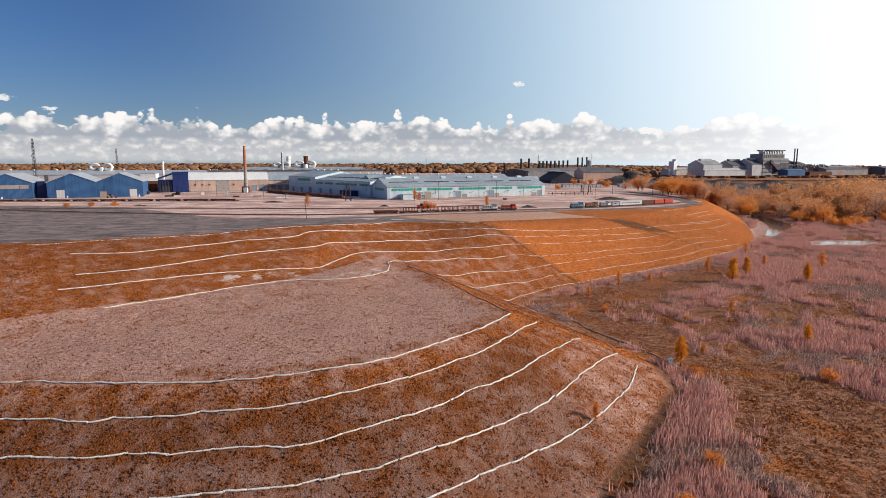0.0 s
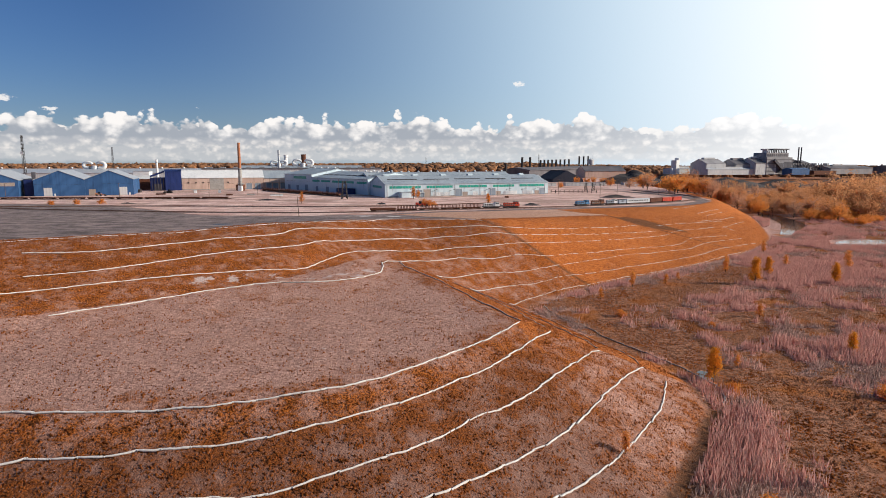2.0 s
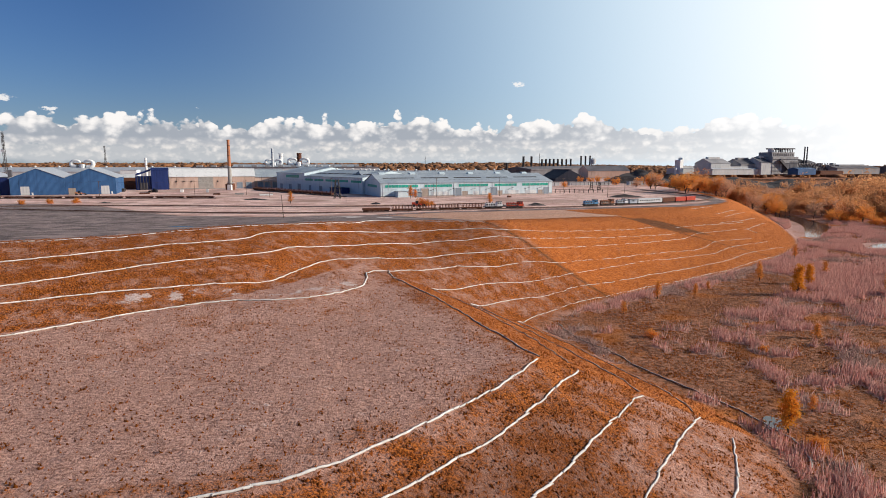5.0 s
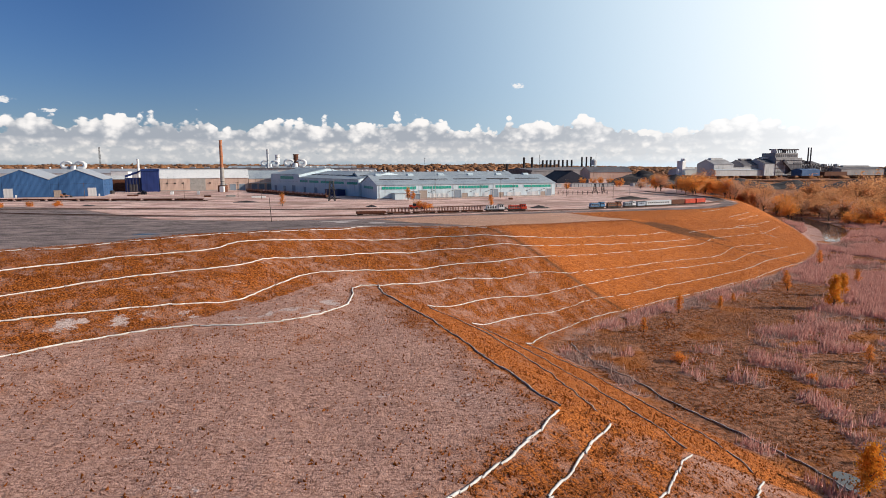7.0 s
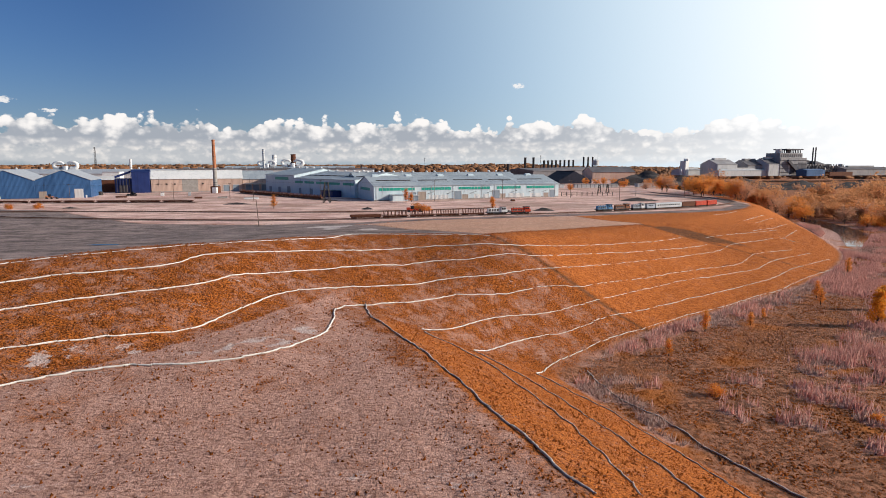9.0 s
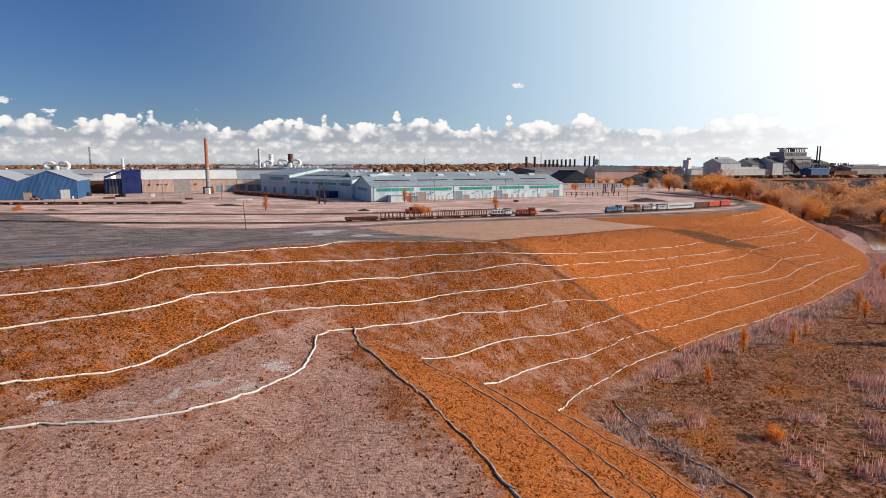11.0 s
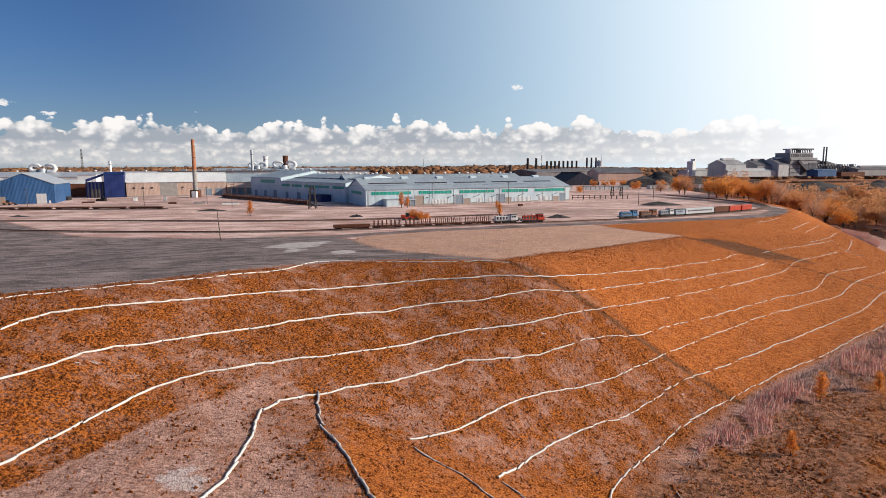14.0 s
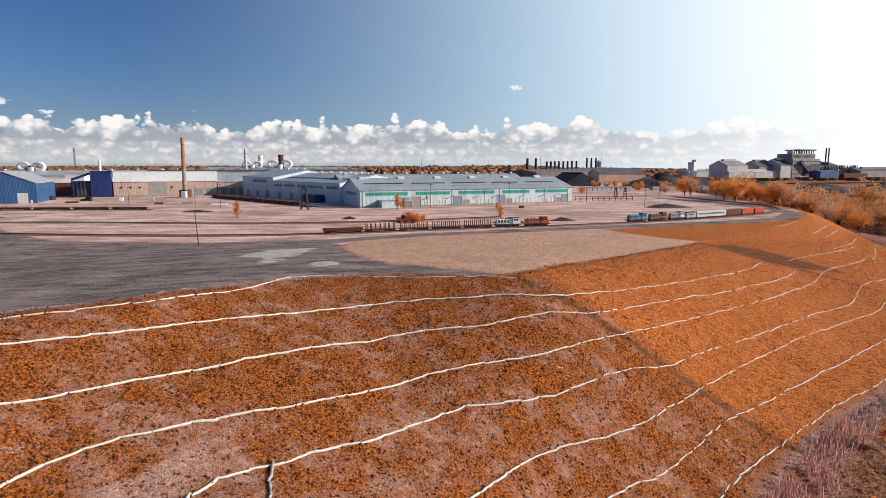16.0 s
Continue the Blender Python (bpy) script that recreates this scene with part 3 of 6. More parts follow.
    gravel = g.mix(g.math("MULTIPLY", g.ramp(g.noise(0.011, 4, 0.6), 0.5, 0.6), 0.5), gravel, (0.27, 0.17, 0.13))
    col = g.mix(g.attr("gravel"), col, gravel)
    tar = g.mix(g.ramp(g.noise(0.12, 9, 0.82, (0.6, 1.3, 1)), 0.40, 0.60), (0.12, 0.095, 0.09), (0.33, 0.25, 0.23))
    tar = g.mix(g.math("MULTIPLY", g.ramp(g.noise(0.06, 9, 0.78, (0.6, 1.2, 1)), 0.59, 0.66), 0.7), tar, (0.46, 0.37, 0.34))
    tar = g.mix(g.math("MULTIPLY", g.ramp(fine, 0.6, 0.8), 0.3), tar, (0.36, 0.28, 0.255))
    crust = g.mix(g.ramp(g.noise(0.5, 6, 0.7, (0.6, 1.3, 1)), 0.4, 0.6), (0.42, 0.35, 0.33), (0.64, 0.56, 0.53))
    df = g.math("ADD", g.attr("dried"), g.math("MULTIPLY", g.math("SUBTRACT", g.noise(0.3, 7, 0.7, (0.6, 1.3, 1)), 0.5), 1.6))
    tar = g.mix(g.ramp(df, 0.45, 0.7), tar, crust)
    col = g.mix(g.attr("asphalt"), col, tar)
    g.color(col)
    g.bump(g.math("ADD", g.math("MULTIPLY", fine, 0.7), mid), 1.0, 0.36)
    me.materials.append(g.mat)
    return ob


ground = build_ground()


# ---- helpers for building ----
def part(name, bm, material, parent, label=""):
    me = bpy.data.meshes.new(name)
    bmesh.ops.recalc_face_normals(bm, faces=bm.faces[:])
    bm.to_mesh(me)
    bm.free()
    me.materials.append(material)
    ob = new(name, me)
    ob.parent = parent
    if label:
        ob["label"] = label
    return ob


def thing(name, label, category, m, group="", kind=""):
    e = new(name)
    e.matrix_world = m
    return tagged(e, label, category, group, kind)


def box(bm, x0, x1, y0, y1, z0, z1, bevel=0.0):
    g = bmesh.ops.create_cube(bm, size=1.0)
    for v in g["verts"]:
        v.co = Vector((x0 + (v.co.x + 0.5) * (x1 - x0), y0 + (v.co.y + 0.5) * (y1 - y0), z0 + (v.co.z + 0.5) * (z1 - z0)))
    if bevel:
        es = {e for v in g["verts"] for e in v.link_edges}
        bmesh.ops.bevel(bm, geom=list(es), offset=bevel, segments=2, affect="EDGES")
    return bm


def tube(bm, a, b, r0, r1=None, n=10, cap=True):
    """A tapered round bar from a to b."""
    a, b = Vector(a), Vector(b)
    q = (b - a).to_track_quat("Z", "Y")
    r1 = r0 if r1 is None else r1
    rings = []
    for p, r in ((a, r0), (b, r1)):
        rings.append([bm.verts.new(p + q @ Vector((r * math.cos(2 * math.pi * k / n), r * math.sin(2 * math.pi * k / n), 0))) for k in range(n)])
    for k in range(n):
        bm.faces.new((rings[0][k], rings[0][(k + 1) % n], rings[1][(k + 1) % n], rings[1][k]))
    if cap:
        bm.faces.new(rings[0][::-1])
        bm.faces.new(rings[1])
    return bm


def profile(bm, pts, a, b, axis="x"):
    """A closed outline (u, z) drawn out along an axis from a to b."""
    def co(u, z, s):
        return (s, u, z) if axis == "x" else (u, s, z)
    lo = [bm.verts.new(co(u, z, a)) for u, z in pts]
    hi = [bm.verts.new(co(u, z, b)) for u, z in pts]
    n = len(pts)
    for k in range(n):
        bm.faces.new((lo[k], lo[(k + 1) % n], hi[(k + 1) % n], hi[k]))
    bm.faces.new(lo[::-1])
    bm.faces.new(hi)
    return bm


def B():
    return bmesh.new()


def zat(x, y):
    return float(height(np.array([float(x)]), np.array([float(y)]))[0])


# ---- erosion socks laid along the slopes ----
LINES = dict(
    n1=[(-100, 80), (-71.9, 80.9), (-58, 80.7), (-44.5, 81.1), (-32.9, 82.3), (-23.2, 85.3), (-14.1, 88.9), (-6.5, 95.1), (2.2, 105.3), (11.3, 116.4), (16.4, 125.1)],
    edge=[(16.6, 126.5), (14.3, 132.1), (10.6, 141.9), (6.5, 153.4), (1, 167), (-4.7, 177.1), (-10.6, 188.7), (-12.5, 194.5), (-13.5, 198)],
    n2=[(-100, 72), (-66.4, 73), (-60.5, 73.1), (-56.8, 72.5), (-45.8, 74.2), (-35.1, 75.5), (-25.1, 77.4), (-16.8, 81.1), (-8.9, 85.6), (-1.2, 92.7), (7.8, 102.7), (13.2, 110.3), (22.8, 125.7)],
    n3=[(-95, 65), (-61.9, 66.5), (-55.7, 66.1), (-45.8, 67.4), (-36.6, 68.3), (-25.7, 69.9), (-19.7, 70.6), (-14.8, 74.1), (-7.3, 77.6), (1.8, 85.6), (4.9, 89.8), (10.4, 93.9), (19.9, 106.6), (33.2, 126.1)],
    n4=[(-60, 58), (-34.6, 61.5), (-26.8, 62.7), (-17.4, 65.3), (-10.7, 68.1), (-6.8, 69.9), (-0.1, 74.6), (6.3, 79.9), (11.5, 84.4), (19.8, 92.6), (27.7, 104.4), (42.7, 126.4)],
    n5=[(-25, 55), (-10, 60), (-0.2, 65.7), (6.7, 71.6), (14.4, 77.9), (21.1, 83.6), (28, 91.7), (34.9, 100.6), (41.6, 110.9), (46.5, 122.7)],
    e2=[(-0.5, 190.5), (9.2, 184), (16.5, 167.5), (22, 149.2), (23, 131)],
    e3=[(9.8, 189.5), (20, 177.5), (27.8, 158.4), (31.8, 143.6), (33.3, 128)],
    e4=[(22.5, 191), (36, 172), (42.5, 152), (42.9, 129)],
    toe=[(34.9, 200.4), (37.5, 183.4), (43.5, 174.8), (45.4, 164.4), (51.9, 151.2), (56.3, 142.4), (58.9, 132), (60.3, 125), (57, 119.5)],
    u0=[(-120, 158), (-72, 187.5), (-58.8, 196.1), (-55.2, 200.1), (-52, 204.4), (-42.7, 212.4), (-36, 219.8), (-29, 231.5), (-25.5, 238.5), (-23.9, 247), (-16.8, 249.4), (-10, 248.1), (-3.5, 249.1), (3.2, 249), (15.6, 250.6), (17.2, 249.3)],
    u1=[(-103.3, 151.6), (-94.7, 154.5), (-86.9, 158), (-68, 177), (-52.3, 188.9), (-50, 192), (-48.7, 194.8), (-47.2, 198.9), (-44.5, 201.4), (-38.7, 207.3), (-33.6, 212.9), (-30.3, 217.4), (-25.4, 223), (-18.4, 230.4), (-9.8, 237.1), (0.1, 240.4), (10.5, 241.6), (20.7, 243.5), (25.7, 245.7), (34.3, 253.9), (44.1, 263.7), (54.9, 273.6), (67.4, 285.5), (81.7, 299.1), (96.4, 315), (109.6, 333.7)],
    u2=[(-93.7, 137.9), (-86.6, 142.1), (-79.8, 146.4), (-62, 168), (-46.2, 180.9), (-43.6, 183.9), (-40.5, 189.2), (-38.9, 193.3), (-36, 197), (-30.5, 203.7), (-23.6, 210.3), (-19.9, 214.8), (-12.4, 222.2), (-4.3, 228.6), (0.3, 231.4), (9.9, 233.6), (13, 235.1), (26.2, 241.3), (32.6, 245.8), (43.9, 257.1), (57, 269.5), (71, 280.8), (89.1, 298.2), (104.8, 313), (120.6, 333.5)],
    u3=[(-92.2, 128.5), (-86.9, 132.3), (-80, 137.8), (-58, 156), (-42, 166.6), (-37.9, 172), (-34.2, 182.1), (-29.5, 194.1), (-20.2, 201.8), (-16.5, 204.8), (-10.4, 209.9), (-3.4, 216.3), (0.5, 220), (9.4, 225.1), (14, 226.7), (19.1, 230), (24.6, 233.5), (30.8, 238.5), (39.7, 246.2), (49.6, 255.9), (67.6, 271.7), (83.7, 285.9), (100.9, 302.8), (112.2, 313.2), (126.2, 329.7), (132.9, 337.8), (153.2, 354.8), (171.2, 371)],
    u4=[(-78.7, 123.4), (-73.8, 128), (-67.8, 132.7), (-47, 154.5), (-31.8, 156.5), (-26.7, 159.3), (-21.9, 164.4), (-18.6, 171.3), (-16.6, 177.5), (-18.2, 189.6), (-18, 192.2), (-15.9, 195.2), (-12.3, 198.3), (-9.1, 201.8), (-4.1, 205.4), (0.8, 210.9), (4.7, 214.6), (8.8, 216.6), (17.8, 221.7), (23, 225.6), (28.7, 230.2), (35.1, 235.4), (41.1, 238.3), (50, 247.5), (62.7, 258.4), (79.3, 271.6), (97.9, 288.7), (113, 299.6), (121.5, 306.6), (138.9, 327.9), (152.4, 337.8), (168.8, 350.2)],
    u5=[(-0.9, 193.4), (2.1, 196.8), (4.6, 199), (8.8, 204.7), (13.9, 210.5), (19.5, 215.4), (30.3, 222.2), (39.2, 230.5), (44.1, 234.8), (53.3, 244.3), (66.4, 256), (78.2, 265.5), (92.6, 278.2), (110.5, 291.6), (125.6, 302), (139.9, 317.7), (177.1, 349.9)],
    u6=[(9.3, 190.6), (14.6, 200.6), (23.5, 210), (30.6, 215.2), (31.6, 215.4), (40.3, 223.9), (49.5, 233.2), (56.9, 238.9), (76.3, 254.4), (88.3, 263.1), (103.2, 275.4), (118.7, 286.7), (125.5, 291.2), (142.5, 308.8), (183.2, 344.8)],
    u7=[(22.5, 191.3), (25, 198.4), (29.7, 204.7), (36.5, 211.2), (40.8, 216.2), (49.5, 224.5), (62.1, 235.2), (77.3, 247.3), (93, 257.2), (109.1, 271.1), (123.2, 280.3), (135.7, 292.9), (173.1, 326.2)],
    fa=[(125.2, 345.5), (145.1, 362.5), (169.8, 382.9), (191.8, 404.6)],
    fc=[(181.2, 383.5), (181.4, 377.9), (186.7, 370.5)],
    fd=[(167.1, 428.2), (177.1, 436.4), (194.8, 455.5)],
    fe=[(181.4, 420.4), (196.4, 437.9), (216.3, 462.8)],
    ff=[(186.5, 417.9), (202, 436.2), (221.2, 460.2)],
    fg=[(168.4, 385.2), (190.6, 406.9), (225.5, 450.9)],
    fi=[(177.1, 374.9), (189.8, 389.9), (219.8, 431.2)],
)


def sock_mesh(name, length, rnd):
    """One stuffed fabric sock, sagging a little, with pinched and tied ends that cock up."""
    bm = B()
    n, rings = 7, []
    sway = rnd.uniform(-0.16, 0.16)
    for s, r in ((-0.53, 0.10), (-0.505, 0.20), (-0.48, 0.09), (-0.44, 0.17), (-0.25, 0.20), (0.0, 0.185), (0.22, 0.21), (0.43, 0.19), (0.475, 0.08), (0.50, 0.17), (0.52, 0.06)):
        wx = sway * (0.25 - s * s) * 4 + rnd.uniform(-0.04, 0.04)
        wy = rnd.uniform(-0.02, 0.03) + 0.5 * max(0.0, abs(s) - 0.4)
        rings.append([bm.verts.new((s * length, wx + r * 0.8 * math.cos(2 * math.pi * k / n), 0.12 + wy + r * 0.72 * math.sin(2 * math.pi * k / n))) for k in range(n)])
    for a, b in zip(rings, rings[1:]):
        for k in range(n):
            bm.faces.new((a[k], a[(k + 1) % n], b[(k + 1) % n], b[k]))
    me = bpy.data.meshes.new(name)
    bmesh.ops.recalc_face_normals(bm, faces=bm.faces[:])
    bm.to_mesh(me)
    bm.free()
    me.polygons.foreach_set("use_smooth", [True] * len(me.polygons))
    return me


def sock_material(name, a, b):
    m = Nodes(name, 0.9)
    f = m.noise(1.3, 5, 0.7)
    col = m.mix(m.ramp(f, 0.35, 0.7), a, b)
    col = m.mix(m.math("MULTIPLY", m.per_object(), 0.45), col, tuple(0.62 * v for v in b))
    m.color(col)
    m.bump(m.noise(9, 3), 0.5, 0.05)
    return m.mat


M["sock"] = sock_material("pale_fabric_sock", (0.60, 0.55, 0.50), (0.80, 0.76, 0.71))
M["sock_dark"] = sock_material("weathered_dark_sock", (0.22, 0.17, 0.15), (0.66, 0.60, 0.55))


def surface(px, py):
    dc, _, side = seg(px, py, CREST)
    wet = step(WET + 1.2, WET + 0.25, height(px, py))
    z = height(px, py) + (fractal(px, py, 3.0, 5, 4) - 0.5) * np.where(side > 0, 0.12, 0.42)
    return z + (fractal(px, py, 25.0, 8, 3) - 0.5) * np.where(side > 0, 0.25, 0.7) * (1 - wet)


def build_socks():
    rnd = random.Random(4)
    meshes = {}
    for key in ("sock", "sock_dark"):
        meshes[key] = []
        for k in range(6):
            me = sock_mesh(key, 3.4, rnd)
            me.materials.append(M[key])
            meshes[key].append(me)
    for name, line in LINES.items():
        dark = name in ("edge", "e2", "e3", "e4", "toe")
        pts = np.array(line, float)
        # round the corners of the course
        for _ in range(2):
            q = 0.75 * pts[:-1] + 0.25 * pts[1:]
            r = 0.25 * pts[:-1] + 0.75 * pts[1:]
            pts = np.concatenate([pts[:1], np.stack([q, r], 1).reshape(-1, 2), pts[-1:]])
        run = np.concatenate([[0], np.cumsum(np.linalg.norm(np.diff(pts, axis=0), axis=1))])
        count = max(1, int(run[-1] / 3.1))
        s = np.linspace(0, run[-1], count + 1)
        sx, sy = np.interp(s, run, pts[:, 0]), np.interp(s, run, pts[:, 1])
        wig = np.array([rnd.uniform(-0.3, 0.3) for _ in s])
        sx, sy = sx + wig * 0.8, sy + wig
        sz = surface(sx, sy)
        label = "weathered dark sediment sock along the crest of the bank" if dark else "pale fabric sediment sock lying across the grass slope"
        top = thing("sediment_sock_line", label, "erosion barrier", Matrix.Translation((sx[0], sy[0], sz[0])), "socks on the slopes")
        for k in range(count):
            a, b = Vector((sx[k], sy[k], sz[k])), Vector((sx[k + 1], sy[k + 1], sz[k + 1]))
            d = (b - a).normalized()
            side = Vector((0, 0, 1)).cross(d).normalized()
            up = d.cross(side)
            rot = Matrix((d, side, up)).transposed().to_4x4()
            ob = new("sock", meshes["sock_dark" if dark else "sock"][rnd.randrange(6)])
            ob.parent = top
            sunk = float(step(16, 40, (a.x + b.x) / 2)) if name[0] in "uf" and name != "u0" else (0.9 if name == "u0" else 0.0)        # half grown over on the east bank
            fat = rnd.uniform(0.85, 1.15) * (0.75 if name in ("e2", "e3", "e4") else 1.0) * (1 - 0.28 * sunk)
            m = Matrix.Translation((a + b) / 2 + side * rnd.uniform(-0.1, 0.1) - Vector((0, 0, rnd.uniform(0.0, 0.16) * sunk))) @ rot @ Matrix.Rotation(rnd.uniform(-0.11, 0.11), 4, "Z") @ Matrix.Diagonal(((b - a).length / 3.25 * (1 - rnd.uniform(0, 0.3) * sunk), fat, fat, 1))
            ob.matrix_parent_inverse = Matrix.Identity(4)
            ob.matrix_basis = Matrix.Translation((-sx[0], -sy[0], -sz[0])) @ m


# ---- industrial buildings ----
def gable_hall(name, label, m, length, depth, eave, ridge, wall, roof, ridge_at=0.5, skirt=1.0):
    """A gabled shed on a local frame: x along the front, y to the back. Returns its Empty."""
    top = thing(name, label, "building", m)
    t = 0.4
    yr = depth * ridge_at
    bm = box(B(), 0, length, 0, t, 0, eave)
    part("front_wall", bm, wall, top)
    part("rear_wall", box(B(), 0, length, depth - t, depth, 0, eave), wall, top)
    for s in (0.003, length - t - 0.003):
        bm = profile(B(), [(t, 0), (depth - t, 0), (depth - t, eave), (yr, ridge - 0.25), (t, eave)], s, s + t)
        part("end_wall", bm, wall, top)
    o = 0.7
    for a, b in (((-o, eave - 0.12), (yr, ridge)), ((yr, ridge), (depth + o, eave - 0.12))):
        bm = profile(B(), [a, b, (b[0], b[1] + 0.35), (a[0], a[1] + 0.35)], -o, length + o)
        part("roof", bm, roof, top)
    part("ridge_cap", profile(B(), [(yr - 0.9, ridge + 0.16), (yr, ridge + 0.6), (yr + 0.9, ridge + 0.16)], -o, length + o), roof, top)
    if skirt:
        part("plinth", box(B(), -0.05, length + 0.05, -0.06, -0.004, 0, skirt), M["concrete"], top)
    return top


def roller_door(top, x, w, h, mat, depth=0.0):
    d = part("door", box(B(), x, x + w, -0.14 + depth, -0.03 + depth, 0, h), mat, top, "closed roller door")
    bm = box(B(), x - 0.35, x, -0.3, -0.004, 0, h + 0.4)
    box(bm, x + w, x + w + 0.35, -0.3, -0.004, 0, h + 0.4)
    box(bm, x, x + w, -0.3, -0.004, h, h + 0.4)
    part("door_frame", bm, M["galv"], d)


def band(top, x0, x1, z0, z1, mat, name="window_band"):
    w = part(name, box(B(), x0, x1, -0.16, -0.02, z0, z1), mat, top, "teal translucent glazing strip")
    bm = box(B(), x0 - 0.2, x1 + 0.2, -0.22, -0.02, z1, z1 + 0.2)
    box(bm, x0 - 0.2, x1 + 0.2, -0.24, -0.02, z0 - 0.2, z0)
    n = max(2, int((x1 - x0) / 3))
    for k in range(n + 1):
        x = x0 + (x1 - x0) * k / n
        box(bm, x - 0.08, x + 0.08, -0.2, -0.16, z0, z1)
    part("frame", bm, M["galv"], w)


def vent_on(x, y, z, m, size=1.0):
    """A mushroom ventilator standing on a roof."""
    top = thing("roof_ventilator", "white round metal ventilator on the roof ridge", "ventilator", m @ pose(x, y, z), "roof ventilators")
    part("neck", tube(B(), (0, 0, -0.6), (0, 0, 1.3 * size), 0.8 * size, 0.8 * size, 10), M["galv"], top)
    bm = tube(B(), (0, 0, 1.1 * size), (0, 0, 1.7 * size), 1.5 * size, 1.6 * size, 12)
    tube(bm, (0, 0, 1.7 * size), (0, 0, 2.4 * size), 1.6 * size, 0.35 * size, 12)
    part("hood", bm, M["white"], top)
    return top


HALL = pose(-51, 556, 0, 0, 0, 22.0)
hall = gable_hall("warehouse", "long pale blue metal warehouse with teal glazing strips", HALL, 176, 55, 12, 19.5, M["wall_pale"], M["roof_pale"])
for a, b in ((4, 35), (41, 68), (75, 105), (112, 136), (142, 171)):
    band(hall, a, b, 8.3, 10.5, M["teal"])
for x, w, h, key in ((30, 6, 6.5, "door_grey"), (38, 7, 7, "door_tan"), (71.5, 6, 7, "door_grey"), (78.5, 5.5, 4, "door_tan"), (108, 6.5, 7, "door_grey"), (115.5, 5, 4, "door_tan"), (160, 5, 4, "door_tan"), (166.5, 5.5, 6.5, "door_grey")):
    roller_door(hall, x, w, h, M[key])
for a, b in ((48, 66), (90, 96), (99, 106), (124, 140), (146, 158)):
    bm = B()
    n = int((b - a) / 1.2)
    for k in range(n):
        box(bm, a + k * 1.2, a + k * 1.2 + 0.7, -0.2, -0.02, 0.6, 4.2)
    part("louvre_panel", bm, M["white"], hall)
for x in (2, 33, 50, 70, 97, 110, 131, 150, 172):
    part("downpipe", tube(B(), (x, -0.25, 0.2), (x, -0.25, 11.8), 0.14, n=6), M["galv"], hall)
for x in (46, 64, 86, 102, 126, 144, 158):
    bm = tube(B(), (x, -0.1, 5.0), (x + 4.5, -1.8, 6.6), 0.12, n=6)
    box(bm, x + 4.2, x + 5.4, -2.1, -1.5, 6.5, 6.9)
    part("wall_lamp", bm, M["steel_dark"], hall, "dark bracket lamp on the wall")
for a, b in ((6, 36), (43, 70), (76, 104), (110, 133), (140, 166)):
    yy, zz = 13.0, 12 + 7.5 * 13 / 27.5 + 0.36
    bm = B()
    profile(bm, [(yy, zz), (yy + 1.6, zz + 0.44), (yy + 1.6, zz + 0.75), (yy, zz + 0.3)], a, b)
    part("skylight_strip", bm, M["steel_dark"], hall)
bm = profile(B(), [(12, 8.2), (43, 8.2), (43, 10.4), (12, 10.4)], -0.14, -0.004)
part("window_band", bm, M["teal"], hall, "teal translucent glazing strip")
part("trim", profile(B(), [(11.6, 7.9), (43.4, 7.9), (43.4, 8.2), (11.6, 8.2)], -0.2, -0.004), M["galv"], hall)

annex = thing("loading_annex", "low pale blue lean-to with open bays by the warehouse", "building", HALL @ pose(13, -9, 0))
part("body", box(B(), 0, 13, 0, 8.9, 0, 5), M["wall_pale"], annex)
part("roof", box(B(), -0.4, 13.4, -0.5, 8.9, 5.004, 5.3), M["roof_pale"], annex)
part("canopy", box(B(), 13.4, 23, 0, 8.9, 4.4, 4.8), M["galv"], annex)
for x in (14.0, 18.5, 22.6):
    part("post", tube(B(), (x, 0.4, 0), (x, 0.4, 4.4), 0.16, n=6), M["galv"], annex)
part("shutter", box(B(), 14.4, 18.0, 0.8, 1.0, 0, 4.2), M["door_grey"], annex, "grey shutter")
part("shutter", box(B(), 18.9, 22.3, 0.8, 1.0, 0, 4.2), M["door_grey"], annex, "grey shutter")

REAR = HALL @ pose(2, 55.6, 0)
rear = gable_hall("rear_warehouse", "pale metal rear bay of the warehouse", REAR, 168, 56, 13, 21.5, M["wall_pale"], M["roof_pale"])
for k in range(15):
    vent_on(4 + 11.4 * k + (3 if k % 3 == 0 else 0), 28, 21.6, REAR, 0.85)
for k in range(7):
    vent_on(10 + 22 * k, 14, 17.4, REAR, 0.6)
for k in range(6):
    box_vent = thing("roof_monitor", "small gabled monitor on the roof", "roof monitor", HALL @ pose(6 + 30 * k, 27.5, 19.6), "roof monitors")
    part("body", profile(B(), [(-2.2, -0.6), (2.2, -0.6), (2.2, 0.7), (0, 1.6), (-2.2, 0.7)], 0, 5.5), M["wall_pale"], box_vent)

# the long side hall that runs off behind
SIDE = pose(-73, 603, 0, 0, 0, 131.6)
side_hall = thing("long_mill_hall", "long pale blue mill hall with teal strips and shaded side", "building", SIDE)
for x0, x1, ev, rg in ((0, 112, 15.5, 22), (112, 178, 18.5, 25)):
    bm = profile(B(), [(0, 0), (-70, 0), (-70, ev), (-35, rg - 0.3), (0, ev)], x0 + 0.01, x1)
    part("body", bm, M["wall_pale"], side_hall)
    for a, b in (((0.8, ev - 0.15), (-35, rg)), ((-35, rg), (-71, ev - 0.15))):
        part("roof", profile(B(), [a, b, (b[0], b[1] + 0.4), (a[0], a[1] + 0.4)], x0 - 0.3, x1 + 0.3), M["roof_pale"], side_hall)
